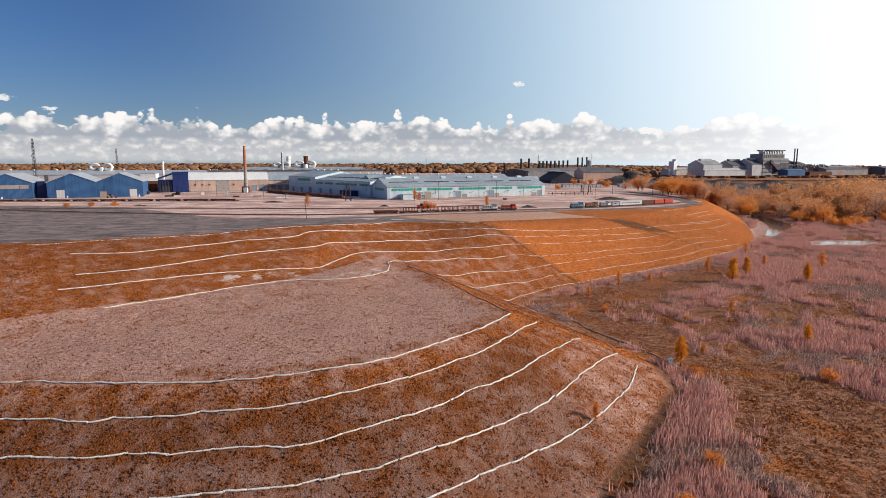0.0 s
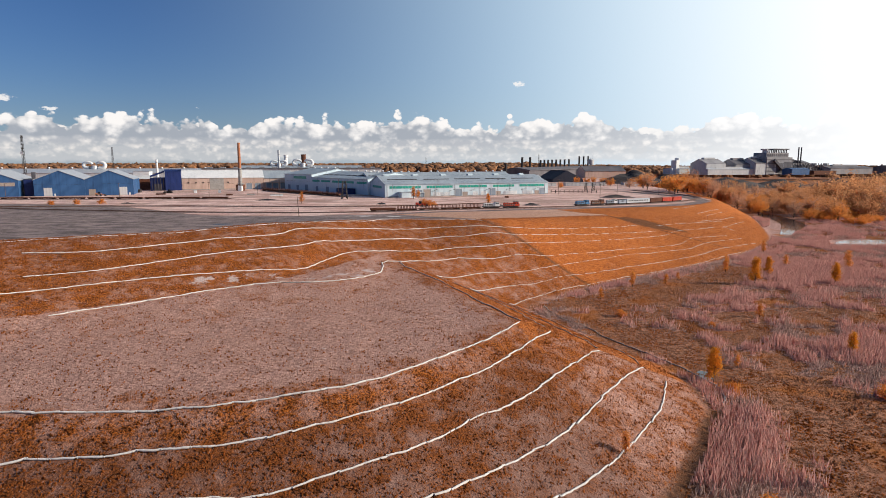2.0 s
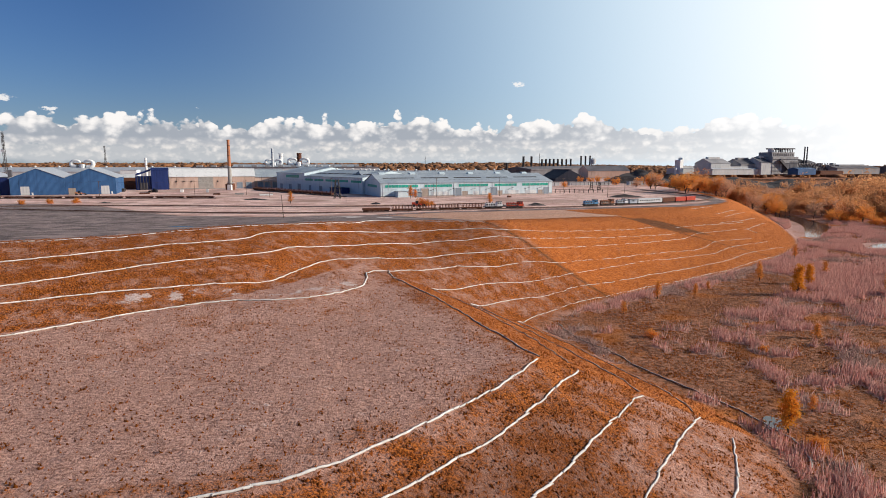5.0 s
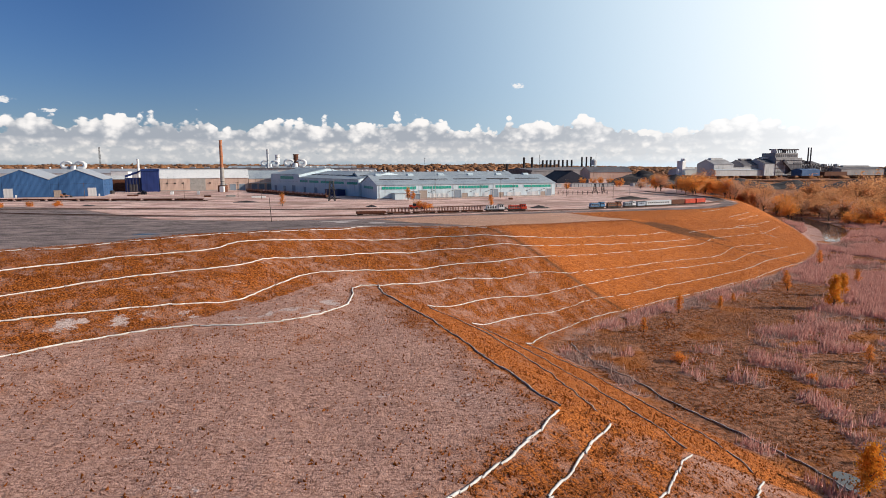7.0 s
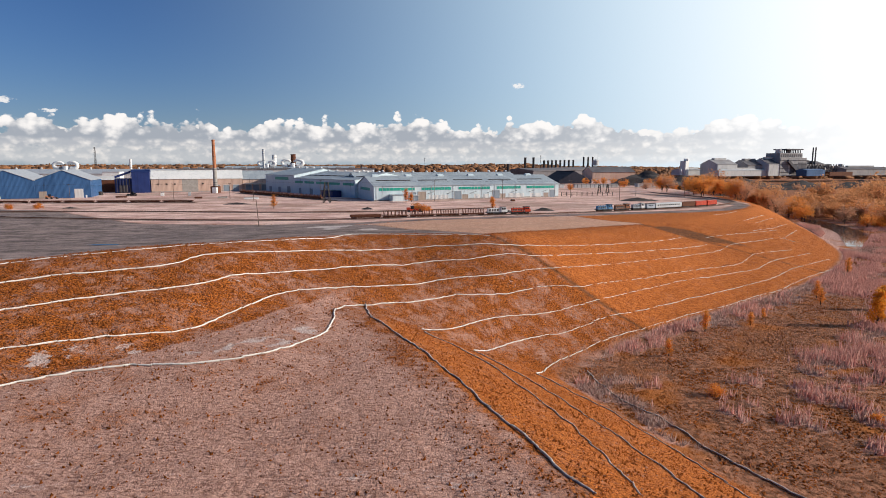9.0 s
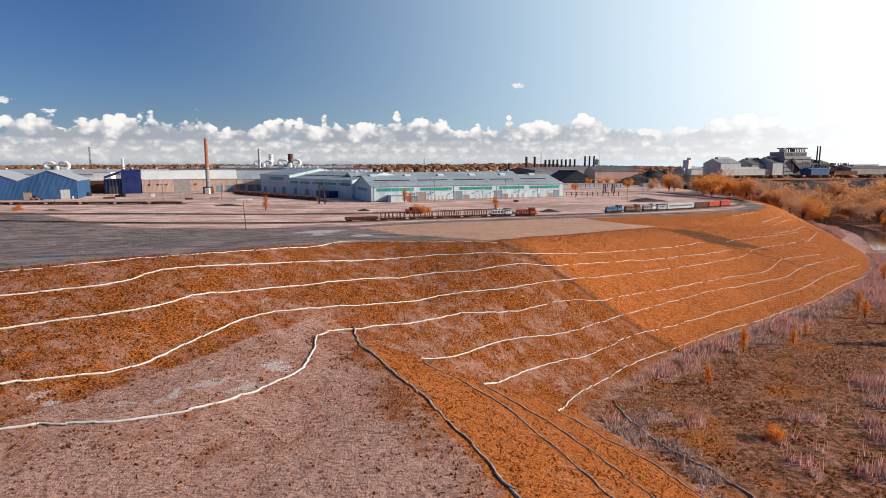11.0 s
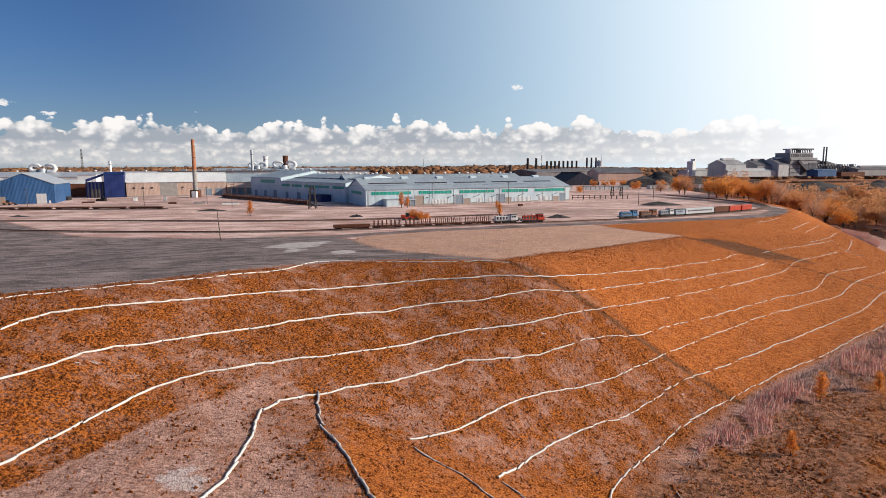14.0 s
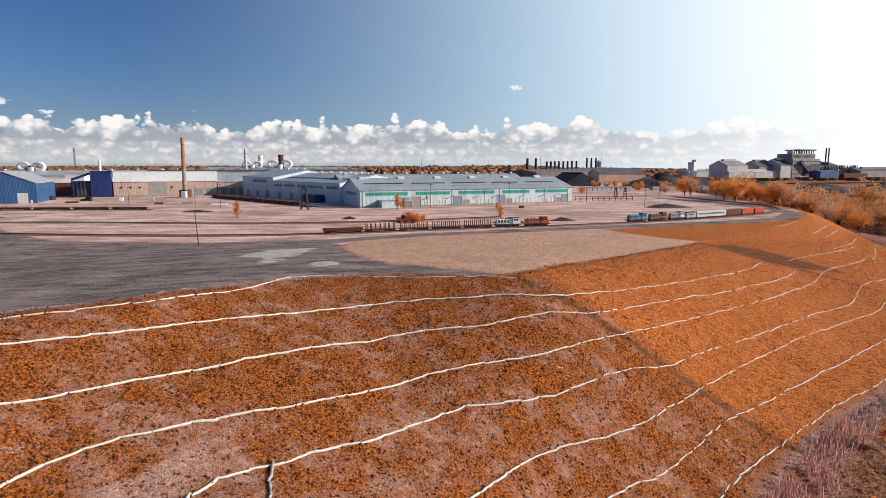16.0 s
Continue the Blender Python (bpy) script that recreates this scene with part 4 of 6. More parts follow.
for f0, f1, z0, z1 in ((0.01, 0.11, 10.8, 13), (0.14, 0.38, 10.8, 13), (0.405, 0.51, 10.8, 13), (0.53, 0.62, 10.8, 13), (0.70, 0.87, 13.5, 16.5)):
    bm = box(B(), 178 * f0, 178 * f1, 0.02, 0.16, z0, z1)
    part("window_band", bm, M["teal"], side_hall, "teal translucent glazing strip")
for f, w, h in ((0.18, 5, 6), (0.3, 4, 4), (0.42, 6, 6), (0.55, 5, 6), (0.68, 7, 7), (0.8, 6, 6), (0.92, 6, 6)):
    part("door", box(B(), 178 * f, 178 * f + w, 0.02, 0.15, 0, h), M["door_grey"], side_hall, "grey roller door")
for k in range(9):
    part("skylight_strip", profile(B(), [(-13, 18.4), (-15, 18.8), (-15, 19.1), (-13, 18.7)], 4 + 12 * k, 13 + 12 * k), M["steel_dark"], side_hall)
for k in range(11):
    vent_on(6 + 16 * k, -35, 22.1 if 6 + 16 * k < 112 else 25.1, SIDE, 0.9)
lean = thing("side_store", "dark blue low store against the mill hall", "building", SIDE @ pose(22, 0.5, 0))
part("body", box(B(), 0, 22, 0, 9, 0, 5.5), M["blue_dark"], lean)
part("roof", box(B(), -0.4, 22.4, -0.1, 9.5, 5.504, 5.8), M["roof_dark"], lean)

# tan brick shop with a pale roof
TAN = pose(-304, 706, 0, 0, 0, 22.0)
tan = gable_hall("tan_workshop", "tan workshop with a pale ribbed metal roof", TAN, 92, 30, 14, 23, M["tan"], M["roof_white"])
# thin grey panel that stands for a cast shadow on the wall
part("wall_shadow_panel", box(B(), 30, 46, -0.16, -0.02, 0, 13.8), M["concrete"], tan)
for x in (62, 72, 82):
    roller_door(tan, x, 6, 7, M["door_grey"])
for x in (6, 14, 22, 50):
    part("wall_vent", box(B(), x, x + 1.6, -0.5, -0.01, 8, 9.4), M["steel_dark"], tan)
tan2 = gable_hall("tan_annex", "grey-roofed tan annex of the workshop", TAN @ pose(92.6, 2, 0), 34, 30, 13, 22, M["tan"], M["roof_pale"])
for x in (3, 11, 20):
    roller_door(tan2, x, 6, 7, M["door_grey"])
part("canopy", box(B(), 0, 34, -6, -0.4, 8.2, 8.6), M["galv"], tan2)
dock = thing("blue_crane_house", "dark blue steel crane house with a sloping chute", "building", TAN @ pose(-34, -4, 0))
part("tower", box(B(), 16, 33, 0, 14, 0, 22), M["blue_dark"], dock)
part("roof", profile(B(), [(-0.5, 22.004), (14.5, 22.004), (7, 24.5)], 15.5, 33.4), M["blue_dark"], dock)
part("body", box(B(), 0, 15.98, 2, 18, 0, 15), M["blue_dark"], dock)
part("chute", profile(B(), [(0, 15.2), (15, 21), (15, 23), (0, 17.5)], 4, 9, "y"), M["blue_dark"], dock)
bm = B()
for k in range(5):
    tube(bm, (2 + 3 * k, 1.2, 0), (2 + 3 * k, 1.2, 15), 0.3, n=6)
part("columns", bm, M["steel_dark"], dock)
part("door", box(B(), 4, 12, 1.84, 1.98, 0, 8), M["plant_dark"], dock)
red_plant = thing("red_brown_plant", "red-brown steel plant behind the crane house", "plant", TAN @ pose(-62, 24, 0))
part("body", box(B(), 0, 26, 0, 16, 0, 13), M["rust"], red_plant)
part("roof", profile(B(), [(-0.5, 13.004), (16.5, 13.004), (8, 17)], -0.5, 26.5), M["plant_light"], red_plant)


def stack(x, y, h, r0, r1, mat, name, label, cap=None, z0=0.0):
    top = thing(name, label, "chimney", pose(x, y, z0))
    part("shaft", tube(B(), (0, 0, 0), (0, 0, h), r0, r1, 18), mat, top)
    bm = tube(B(), (0, 0, h), (0, 0, h + 0.02 * h), r1 * 1.12, r1 * 1.12, 18)
    part("rim", bm, cap or mat, top)
    for k in (0.2, 0.45, 0.7, 0.9):
        r = r0 + (r1 - r0) * k
        part("band", tube(B(), (0, 0, h * k), (0, 0, h * k + 0.35), r * 1.05, r * 1.05, 18), M["steel_dark"] if cap is None else cap, top)
    return top


big = stack(-233, 698, 54, 2.1, 1.5, M["rust_orange"], "brick_chimney", "tall rust-orange chimney with a grey lower shaft")
part("lower_shaft", tube(B(), (0, 0, 0.5), (0, 0, 26), 2.2, 1.9, 18), M["concrete"], big)
bm = box(B(), -4, 4, -4, 4, 0, 7, 0.3)
part("base", bm, M["rust"], big)
part("flue_box", box(B(), 0, 4.5, -10, -6, 0, 6, 0.2), M["white"], big)
stack(-250, 930, 50, 2.0, 1.7, M["galv"], "steel_stack", "slim grey steel stack with a dark band")
stack(-425, 900, 36, 1.8, 1.6, M["white"], "white_stack", "short white steel stack")
stack(-300, 1165, 46, 4.0, 4.0, M["white"], "white_stack", "short white steel stack")
stack(-268, 1175, 47, 4.5, 4.5, M["rust"], "rusty_stack", "short rust-brown steel stack")


def scroll_duct(m, s):
    """A pair of fat ducts that rise from one base, swing outwards and curl in at the top, like a ram's horns."""
    top = thing("curved_roof_duct", "huge pale pair of curled exhaust ducts above the roofs", "duct", m, "curved ducts")
    n = 14
    for mirror in (-1, 1):
        bm = B()
        rings = []
        for k in range(17):
            a = radians(-105 + 265 * k / 16)
            shrink = 1 - 0.30 * max(0.0, k / 16 - 0.5)
            cx, cz = mirror * s * (9.5 + 8.0 * shrink * math.cos(a)), 0.62 * s * (9 + 8.0 * shrink * math.sin(a))
            r = s * (3.6 - 1.9 * k / 16)
            t = Vector((-mirror * math.sin(a), 0, math.cos(a))).normalized()
            u = Vector((0, 1, 0))
            v = t.cross(u)
            rings.append([bm.verts.new(Vector((cx, 0, cz)) + r * (math.cos(2 * math.pi * j / n) * u + math.sin(2 * math.pi * j / n) * v)) for j in range(n)])
        for a, b in zip(rings, rings[1:]):
            for j in range(n):
                f = bm.faces.new((a[j], a[(j + 1) % n], b[(j + 1) % n], b[j]))
                f.smooth = True
        bm.faces.new(rings[-1])
        part("duct", bm, M["white"], top)
    part("collar", tube(B(), (0, 0, -4 * s), (0, 0, 5 * s), 7.0 * s, 4.4 * s, 14), M["galv"], top)


scroll_duct(pose(-312, 1158, 26.2), 0.86)
scroll_duct(pose(-267, 1164, 26.2), 1.08)
scroll_duct(pose(-562, 975, 22.4), 1.0)
duct_house = gable_hall("duct_hall", "pale long mill hall under the curved ducts", pose(-380, 1120, 0, 0, 0, 8), 230, 60, 18, 26, M["wall_pale"], M["roof_pale"])
long_roof = gable_hall("far_mill", "very long pale low mill roof in the distance", pose(-900, 880, 0, 0, 0, 10), 560, 70, 16, 22, M["plant_light"], M["galv"])
for k in range(16):
    vent_on(10 + 34 * k, 35, 22.2, pose(-900, 880, 0, 0, 0, 10), 1.1)
flat_far = thing("far_flat_mill", "dark flat-roofed mill with a row of roof vents", "building", pose(-330, 830, 0, 0, 0, 14))
part("body", box(B(), 0, 250, 0, 60, 0, 23), M["plant_light"], flat_far)
part("roof", box(B(), -1, 251, -1, 61, 23.004, 24.2), M["plant_dark"], flat_far)
for k in range(14):
    part("vent", box(B(), 6 + 17.5 * k, 13 + 17.5 * k, 3, 9, 24.204, 26.2), M["plant_grey"], flat_far)
white_shed = thing("white_store", "white flat-roofed store beside the mill", "building", pose(-420, 820, 0, 0, 0, 10))
part("body", box(B(), 0, 20, 0, 16, 0, 20), M["white"], white_shed)
part("roof", box(B(), -0.5, 20.5, -0.5, 16.5, 20.004, 20.6), M["galv"], white_shed)
bm = B()
pipe_rack = thing("pipe_bridge", "pale pipe bridge on steel trestles", "pipe bridge", pose(-470, 745, 0, 0, 0, 12))
for z in (9, 10.5, 12):
    tube(bm, (0, 0, z), (170, 0, z), 0.4, n=8)
part("pipes", bm, M["galv"], pipe_rack)
for k in range(9):
    part("trestle", box(B(), 20 * k, 20 * k + 0.7, -0.6, 0.6, 0, 12.3), M["galv"], pipe_rack)

# blue gabled sheds
SHED0 = Vector((-313, 612, 0))
AX = Vector((math.cos(radians(22)), math.sin(radians(22)), 0))
for k, (off, lab) in enumerate(((43, "blue metal shed with a pale roof and a small door"), (86, "blue metal shed in partial shade"), (141, "blue metal shed with a pale yellow band over the door"))):
    o = SHED0 - AX * off
    top = thing("blue_shed", lab, "shed", pose(o.x, o.y, 0, 0, 0, 22), "blue sheds")
    W, L, ev, rg = 42.9, 66, 15.5, 24.5
    part("gable_wall", profile(B(), [(0, 0), (W, 0), (W, ev), (W / 2, rg), (0, ev)], 0, 0.5, "y"), M["blue"], top)
    part("gable_wall", profile(B(), [(0, 0), (W, 0), (W, ev), (W / 2, rg), (0, ev)], L - 0.5, L, "y"), M["blue"], top)
    part("side_wall", box(B(), 0.01, 0.5, 0.5, L - 0.5, 0, ev), M["blue"], top)
    part("side_wall", box(B(), W - 0.5, W - 0.01, 0.5, L - 0.5, 0, ev), M["blue"], top)
    for a, b in (((-0.8, ev - 0.1), (W / 2, rg + 0.02)), ((W / 2, rg + 0.02), (W + 0.8, ev - 0.1))):
        part("roof", profile(B(), [a, b, (b[0], b[1] + 0.4), (a[0], a[1] + 0.4)], -0.6, L + 0.6, "y"), M["galv"], top)
    dx = 30 if k == 0 else 8
    part("door", box(B(), dx, dx + 7, -0.14, -0.02, 0, 8), M["plant_light"], top, "pale roller door")
    part("door", box(B(), dx + 8.5, dx + 9.8, -0.12, -0.02, 0, 2.3), M["white"], top, "small white door")
    if k == 0:
        part("door", box(B(), 3, 9, -0.14, -0.02, 0, 6), M["door_tan"], top, "tan roller door")
    if k == 2:
        part("sign_band", box(B(), 14, 40, -0.2, -0.02, 10, 13.5), M["door_tan"], top, "pale yellow band")
hut = thing("dark_tower_hut", "dark blue plant tower between the sheds", "building", pose(-404, 581, 0, 0, 0, 22))
part("body", box(B(), 0, 9.5, 4, 30, 0, 16), M["blue_dark"], hut)
part("roof", box(B(), -0.3, 9.8, 3.6, 30.4, 16.004, 16.6), M["roof_dark"], hut)
part("head", box(B(), 6, 9, 8, 12, 16.604, 23), M["plant_dark"], hut)

# ---- the mill with its row of stacks, coal shed and heaps ----
row = thing("stack_mill", "dark mill with a flat roof under a row of stacks", "building", pose(150, 1300, 0, 0, 0, 62.4))
part("body", box(B(), -40, 640, -60, 0, 0, 15), M["plant_dark"], row)
part("roof", profile(B(), [(-62, 15.004), (2, 15.004), (2, 17), (-30, 22), (-62, 17)], -42, 642), M["plant_dark"], row)
part("pale_bay", box(B(), 20, 130, 0.02, 6, 0, 13), M["plant_light"], row)
part("pale_bay", box(B(), 420, 560, 0.02, 8, 0, 14), M["tan"], row)
for px, tall in ((901.7, 0), (932.6, 1), (947.4, 1), (966.7, 0.5), (973.9, 0.5), (980.8, 0.5), (988, 0.5), (995.5, 0.5), (1003, 0.5), (1010.7, 0.5), (1018.6, 0.5), (1036.8, 1), (1044.7, 1), (1052.6, 1)):
    k = (px - 784) / 1040
    k += 0.0081
    s = (1185.3 * k - 177.1) / (276 - 528 * k)
    stack(180 + 276 * s, 1325 + 528 * s, (17 + 13 * tall) * (1 + 0.25 * max(0, s)), 2.6, 2.4, M["steel_dark"], "mill_stack", "slim black steel stack on the mill", None, 13)
tw = thing("pale_water_tank", "pale blue raised water tank with a mast", "water tank", pose(452, 1790, 0))
part("tank", tube(B(), (0, 0, 26), (0, 0, 40), 9, 9, 14), M["plant_light"], tw)
part("cone", tube(B(), (0, 0, 40), (0, 0, 44), 9, 1, 14), M["plant_light"], tw)
for a in range(4):
    part("leg", tube(B(), (8 * math.cos(a * 1.57), 8 * math.sin(a * 1.57), 0), (7 * math.cos(a * 1.57), 7 * math.sin(a * 1.57), 27), 0.8, n=6), M["plant_light"], tw)
part("mast", tube(B(), (6, 0, 40), (6, 0, 62), 0.5, 0.2, 6), M["galv"], tw)
coal_shed = thing("dark_coal_shed", "black-navy steep gabled coal shed", "shed", pose(186, 985, 0, 0, 0, 16))
part("body", profile(B(), [(0, 0), (56, 0), (56, 5), (26, 19), (0, 5)], 0, 60, "y"), M["navy"], coal_shed)
part("roof_cap", box(B(), 24.5, 27.5, -0.5, 60.5, 18.8, 19.6), M["plant_dark"], coal_shed)
small = gable_hall("small_white_store", "small white gabled store", pose(150, 1010, 0, 0, 0, 16), 22, 16, 6, 11, M["white"], M["galv"])
brick = gable_hall("tan_gabled_mill", "tan gabled mill building with a dark roof", pose(300, 1230, 0, 0, 0, 10), 90, 50, 14, 24, M["tan"], M["plant_dark"])
for k, (x, y, w, l) in enumerate(((120, 812, 40, 8), (175, 830, 60, 9), (262, 850, 44, 8), (330, 868, 36, 7))):
    t = thing("low_store", "low grey trackside store", "shed", pose(x, y, 0, 0, 0, 12), "trackside stores")
    part("body", box(B(), 0, w, 0, l, 0, 4.2), M["plant_light"], t)
    part("roof", box(B(), -0.4, w + 0.4, -0.4, l + 0.4, 4.204, 4.7), M["plant_grey"], t)
    for j in range(int(w / 6)):
        part("bay_post", box(B(), 3 + 6 * j, 3.5 + 6 * j, -0.2, -0.01, 0, 4.1), M["steel_dark"], t)


def heap(x, y, rx, ry, h, label):
    me_b = B()
    n, rings = 40, 12
    vs = []
    for i in range(rings + 1):
        f = i / rings
        rowv = []
        for j in range(n):
            a = 2 * math.pi * j / n
            w = 1 + 0.22 * noise.noise(Vector((math.cos(a) * 1.4 + x, math.sin(a) * 1.4, 0.3)))
            hh = h * (1 - f) ** 0.9 * (1 + 0.45 * noise.noise(Vector((f * 3 * math.cos(a) + x, f * 3 * math.sin(a), y))))
            rowv.append(me_b.verts.new((rx * f * w * math.cos(a), ry * f * w * math.sin(a), max(0, hh) - 0.3 * f)))
        vs.append(rowv)
    for i in range(1, rings):
        for j in range(n):
            me_b.faces.new((vs[i][j], vs[i][(j + 1) % n], vs[i + 1][(j + 1) % n], vs[i + 1][j]))
    for j in range(n):
        me_b.faces.new((vs[0][0], vs[1][j], vs[1][(j + 1) % n]))
    me = bpy.data.meshes.new("spoil_mound")
    me_b.to_mesh(me)
    me_b.free()
    me.materials.append(M["coal"])
    ob = new("spoil_mound", me)
    ob.location = (x, y, zat(x, y))
    tagged(ob, label, "heap", "coal heaps")


for q in ((300, 940, 60, 40, 20), (360, 960, 80, 45, 27), (440, 1000, 80, 45, 22), (560, 1150, 90, 50, 18), (660, 1150, 70, 40, 16), (800, 1200, 70, 40, 15)):
    heap(*q, "black coal heap on open ground")
for q in ((-46, 470, 5, 3, 1.6), (-150, 520, 12, 4, 1.3), (40, 446, 10, 4, 2.6), (70, 458, 8, 4, 1.8), (165, 560, 18, 7, 2.6), (-250, 480, 8, 3, 0.9)):
    heap(*q, "low dark spoil heap in the yard")

# ---- the steelworks on the right ----
WT = thing("white_silo_tower", "white twin slab tower", "tower", pose(641, 1622, 0, 0, 0, 35))
part("slab", box(B(), -9, 3, -8, 8, 0, 38, 0.4), M["white"], WT)
part("slab", box(B(), 3.02, 9, -6, 6, 0, 44, 0.4), M["white"], WT)
part("side_tank", tube(B(), (-17, 0, 0), (-17, 0, 17), 3, n=10), M["white"], WT)
mills = ((690, 1640, 80, 50, 14, 17, "plant_light", "plant_grey"), (740, 1560, 62, 60, 29, 41, "plant_light", "plant_grey"), (830, 1585, 60, 60, 27, 40, "plant_grey", "plant_dark"), (880, 1580, 76, 60, 30, 44, "plant_light", "plant_dark"), (735, 1540, 150, 14, 14, 17, "plant_light", "galv"), (1120, 1640, 160, 50, 16, 22, "plant_grey", "plant_dark"), (1330, 1700, 260, 50, 18, 24, "plant_dark", "plant_dark"))
for x, y, w, l, ev, rg, wall, roof in mills:
    x -= 42
    g = gable_hall("steelworks_shed", "grey gabled steelworks shed with a monitor roof", pose(x, y, 0, 0, 0, 18), w, l, ev, rg, M[wall], M[roof], 0.5, 0)
    part("monitor", box(B(), w * 0.2, w * 0.8, l * 0.42, l * 0.58, rg - 1, rg + 4), M[wall], g)
PL = pose(872, 1590, 0, 0, 0, 20)
plant = thing("blast_furnace_house", "huge grey furnace house with conveyors and trusses", "plant", PL)
part("main_block", box(B(), 0, 92, 0, 60, 0, 46), M["plant_grey"], plant)
part("upper_block", box(B(), 6, 86, 8, 50, 46.004, 58), M["plant_grey"], plant)
for k in range(10):
    part("window_strip", box(B(), 9 + 7.6 * k, 14 + 7.6 * k, 7.6, 7.98, 48, 55), M["plant_dark"], plant)
for z in (9, 19, 29, 39):
    part("ledge", box(B(), -0.6, 92.6, -1.2, -0.62, z, z + 1.2), M["plant_dark"], plant)
bm = B()
for k in range(9):
    box(bm, 30 + 6 * k, 31.2 + 6 * k, 8, 10, 58.004, 66)
    box(bm, 30 + 6 * k, 31.2 + 6 * k, 40, 42, 58.004, 66)
part("truss_posts", bm, M["plant_dark"], plant)
part("truss_roof", box(B(), 26, 84, 5, 46, 66.004, 69), M["plant_dark"], plant)
part("corner_tank", tube(B(), (14, 20, 58), (14, 20, 68), 7, n=14), M["plant_light"], plant)
part("left_wing", box(B(), -34, -0.02, 6, 50, 0, 28), M["plant_light"], plant)
# dark slabs on the front wall, painting in the shade of recesses
part("recess_shade", box(B(), 34, 60, -0.6, -0.02, 4, 30), M["plant_dark"], plant)
part("recess_shade", box(B(), 62, 90, -0.5, -0.02, 14, 34), M["plant_dark"], plant)
part("conveyor", profile(B(), [(18, 36), (52, 10), (56, 14), (22, 41)], -8, -2, "y"), M["plant_dark"], plant)
part("conveyor", profile(B(), [(92, 40), (215, 14), (215, 18), (92, 44)], 10, 16, "y"), M["plant_dark"], plant)
part("right_wing", box(B(), 92.02, 170, 8, 60, 0, 30), M["plant_grey"], plant)
part("right_wing_roof", profile(B(), [(7.5, 30.004), (60.5, 30.004), (34, 38)], 92.5, 171), M["plant_dark"], plant)
for k in range(7):
    part("silo", tube(B(), (180 + 16 * k, 30, 0), (180 + 16 * k, 30, 20 + 5 * (k % 3)), 6, n=10), M["plant_light" if k % 2 else "plant_grey"], plant)
part("blue_shed", box(B(), 40, 104, -44, -14, 0, 15), M["blue"], plant, "bright blue low shed")
part("blue_shed_roof", profile(B(), [(-44.5, 15.004), (-13.5, 15.004), (-29, 18)], 39.5, 104.5), M["blue"], plant)
part("red_shed", box(B(), 116, 200, -48, -24, 0, 10), M["rust"], plant, "rust-red low shed")
bm = B()
for k in range(14):
    tube(bm, (98 + 10 * k, 4, 8), (108 + 10 * k, 4, 30), 0.9, n=5)
    tube(bm, (108 + 10 * k, 4, 8), (98 + 10 * k, 4, 30), 0.9, n=5)
part("lattice", bm, M["plant_dark"], plant)
for x, y, h in ((985, 1640, 72), (994, 1643, 72), (1345, 1690, 52), (1362, 1690, 52), (1380, 1690, 54)):
    stack(x, y, h, 2.0, 1.6, M["plant_dark"], "works_stack", "dark steel stack of the steelworks")
tower = thing("works_tower", "grey lattice hopper tower of the steelworks", "tower", pose(1450, 1640, 0))
part("head", box(B(), -10, 10, -10, 10, 48, 74), M["plant_grey"], tower)
bm = B()
for a, b in ((-9, -9), (9, -9), (9, 9), (-9, 9)):
    tube(bm, (a, b, 0), (a, b, 48), 1.4, n=6)
for z in (14, 30, 44):
    box(bm, -10, 10, -10, 10, z, z + 2)
part("frame", bm, M["plant_dark"], tower)


# ---- rails and rolling stock ----
RAIL = smooth([(-420, 470), (-330, 430), (-200, 398), (-100, 388), (-34, 397), (29, 418), (56, 424), (102, 444), (133, 459), (177, 484), (216, 512), (240, 548), (246, 600), (225, 700)])
R2 = np.array(RAIL)
RUN = np.concatenate([[0], np.cumsum(np.linalg.norm(np.diff(R2[:, :2], axis=0), axis=1))])


def on_rail(s):
    x, y = np.interp(s, RUN, R2[:, 0]), np.interp(s, RUN, R2[:, 1])
    x2, y2 = np.interp(s + 2, RUN, R2[:, 0]), np.interp(s + 2, RUN, R2[:, 1])
    return float(x), float(y), math.degrees(math.atan2(y2 - y, x2 - x))


def rail_s(x):
    k = np.arange(0, RUN[-1], 0.5)
    xs = np.interp(k, RUN, R2[:, 0])
    return float(k[np.argmin(np.abs(xs - x) + np.where(np.interp(k, RUN, R2[:, 1]) > 560, 900, 0))])


def build_track(name, pts, label):
    pts = np.array(pts)
    top = thing(name, label, "railway track", Matrix.Identity(4), kind="structure")
    run = np.concatenate([[0], np.cumsum(np.linalg.norm(np.diff(pts, axis=0), axis=1))])
    s = np.arange(0, run[-1], 4.0)
    x, y = np.interp(s, run, pts[:, 0]), np.interp(s, run, pts[:, 1])
    dx, dy = np.gradient(x), np.gradient(y)
    ln = np.hypot(dx, dy)
    nx, ny = -dy / ln, dx / ln
    z = height(x, y) + 0.1
    for off0, off1, z0, z1, nm, mat in ((-2.6, 2.6, -0.6, 0.25, "ballast", "ballast"), (-0.79, -0.68, 0.26, 0.5, "rail", "rust"), (0.68, 0.79, 0.26, 0.5, "rail", "rust")):
        bm = B()
        prev = None
        for k in range(len(s)):
            w = 1.3 if nm == "ballast" else 1.0
            ring = [bm.verts.new((x[k] + nx[k] * o, y[k] + ny[k] * o, z[k] + h)) for o, h in ((off0 * w, z0), (off0, z1), (off1, z1), (off1 * w, z0))]
            if prev:
                for a in range(3):
                    bm.faces.new((prev[a], prev[a + 1], ring[a + 1], ring[a]))
            prev = ring
        part(nm, bm, M[mat], top)


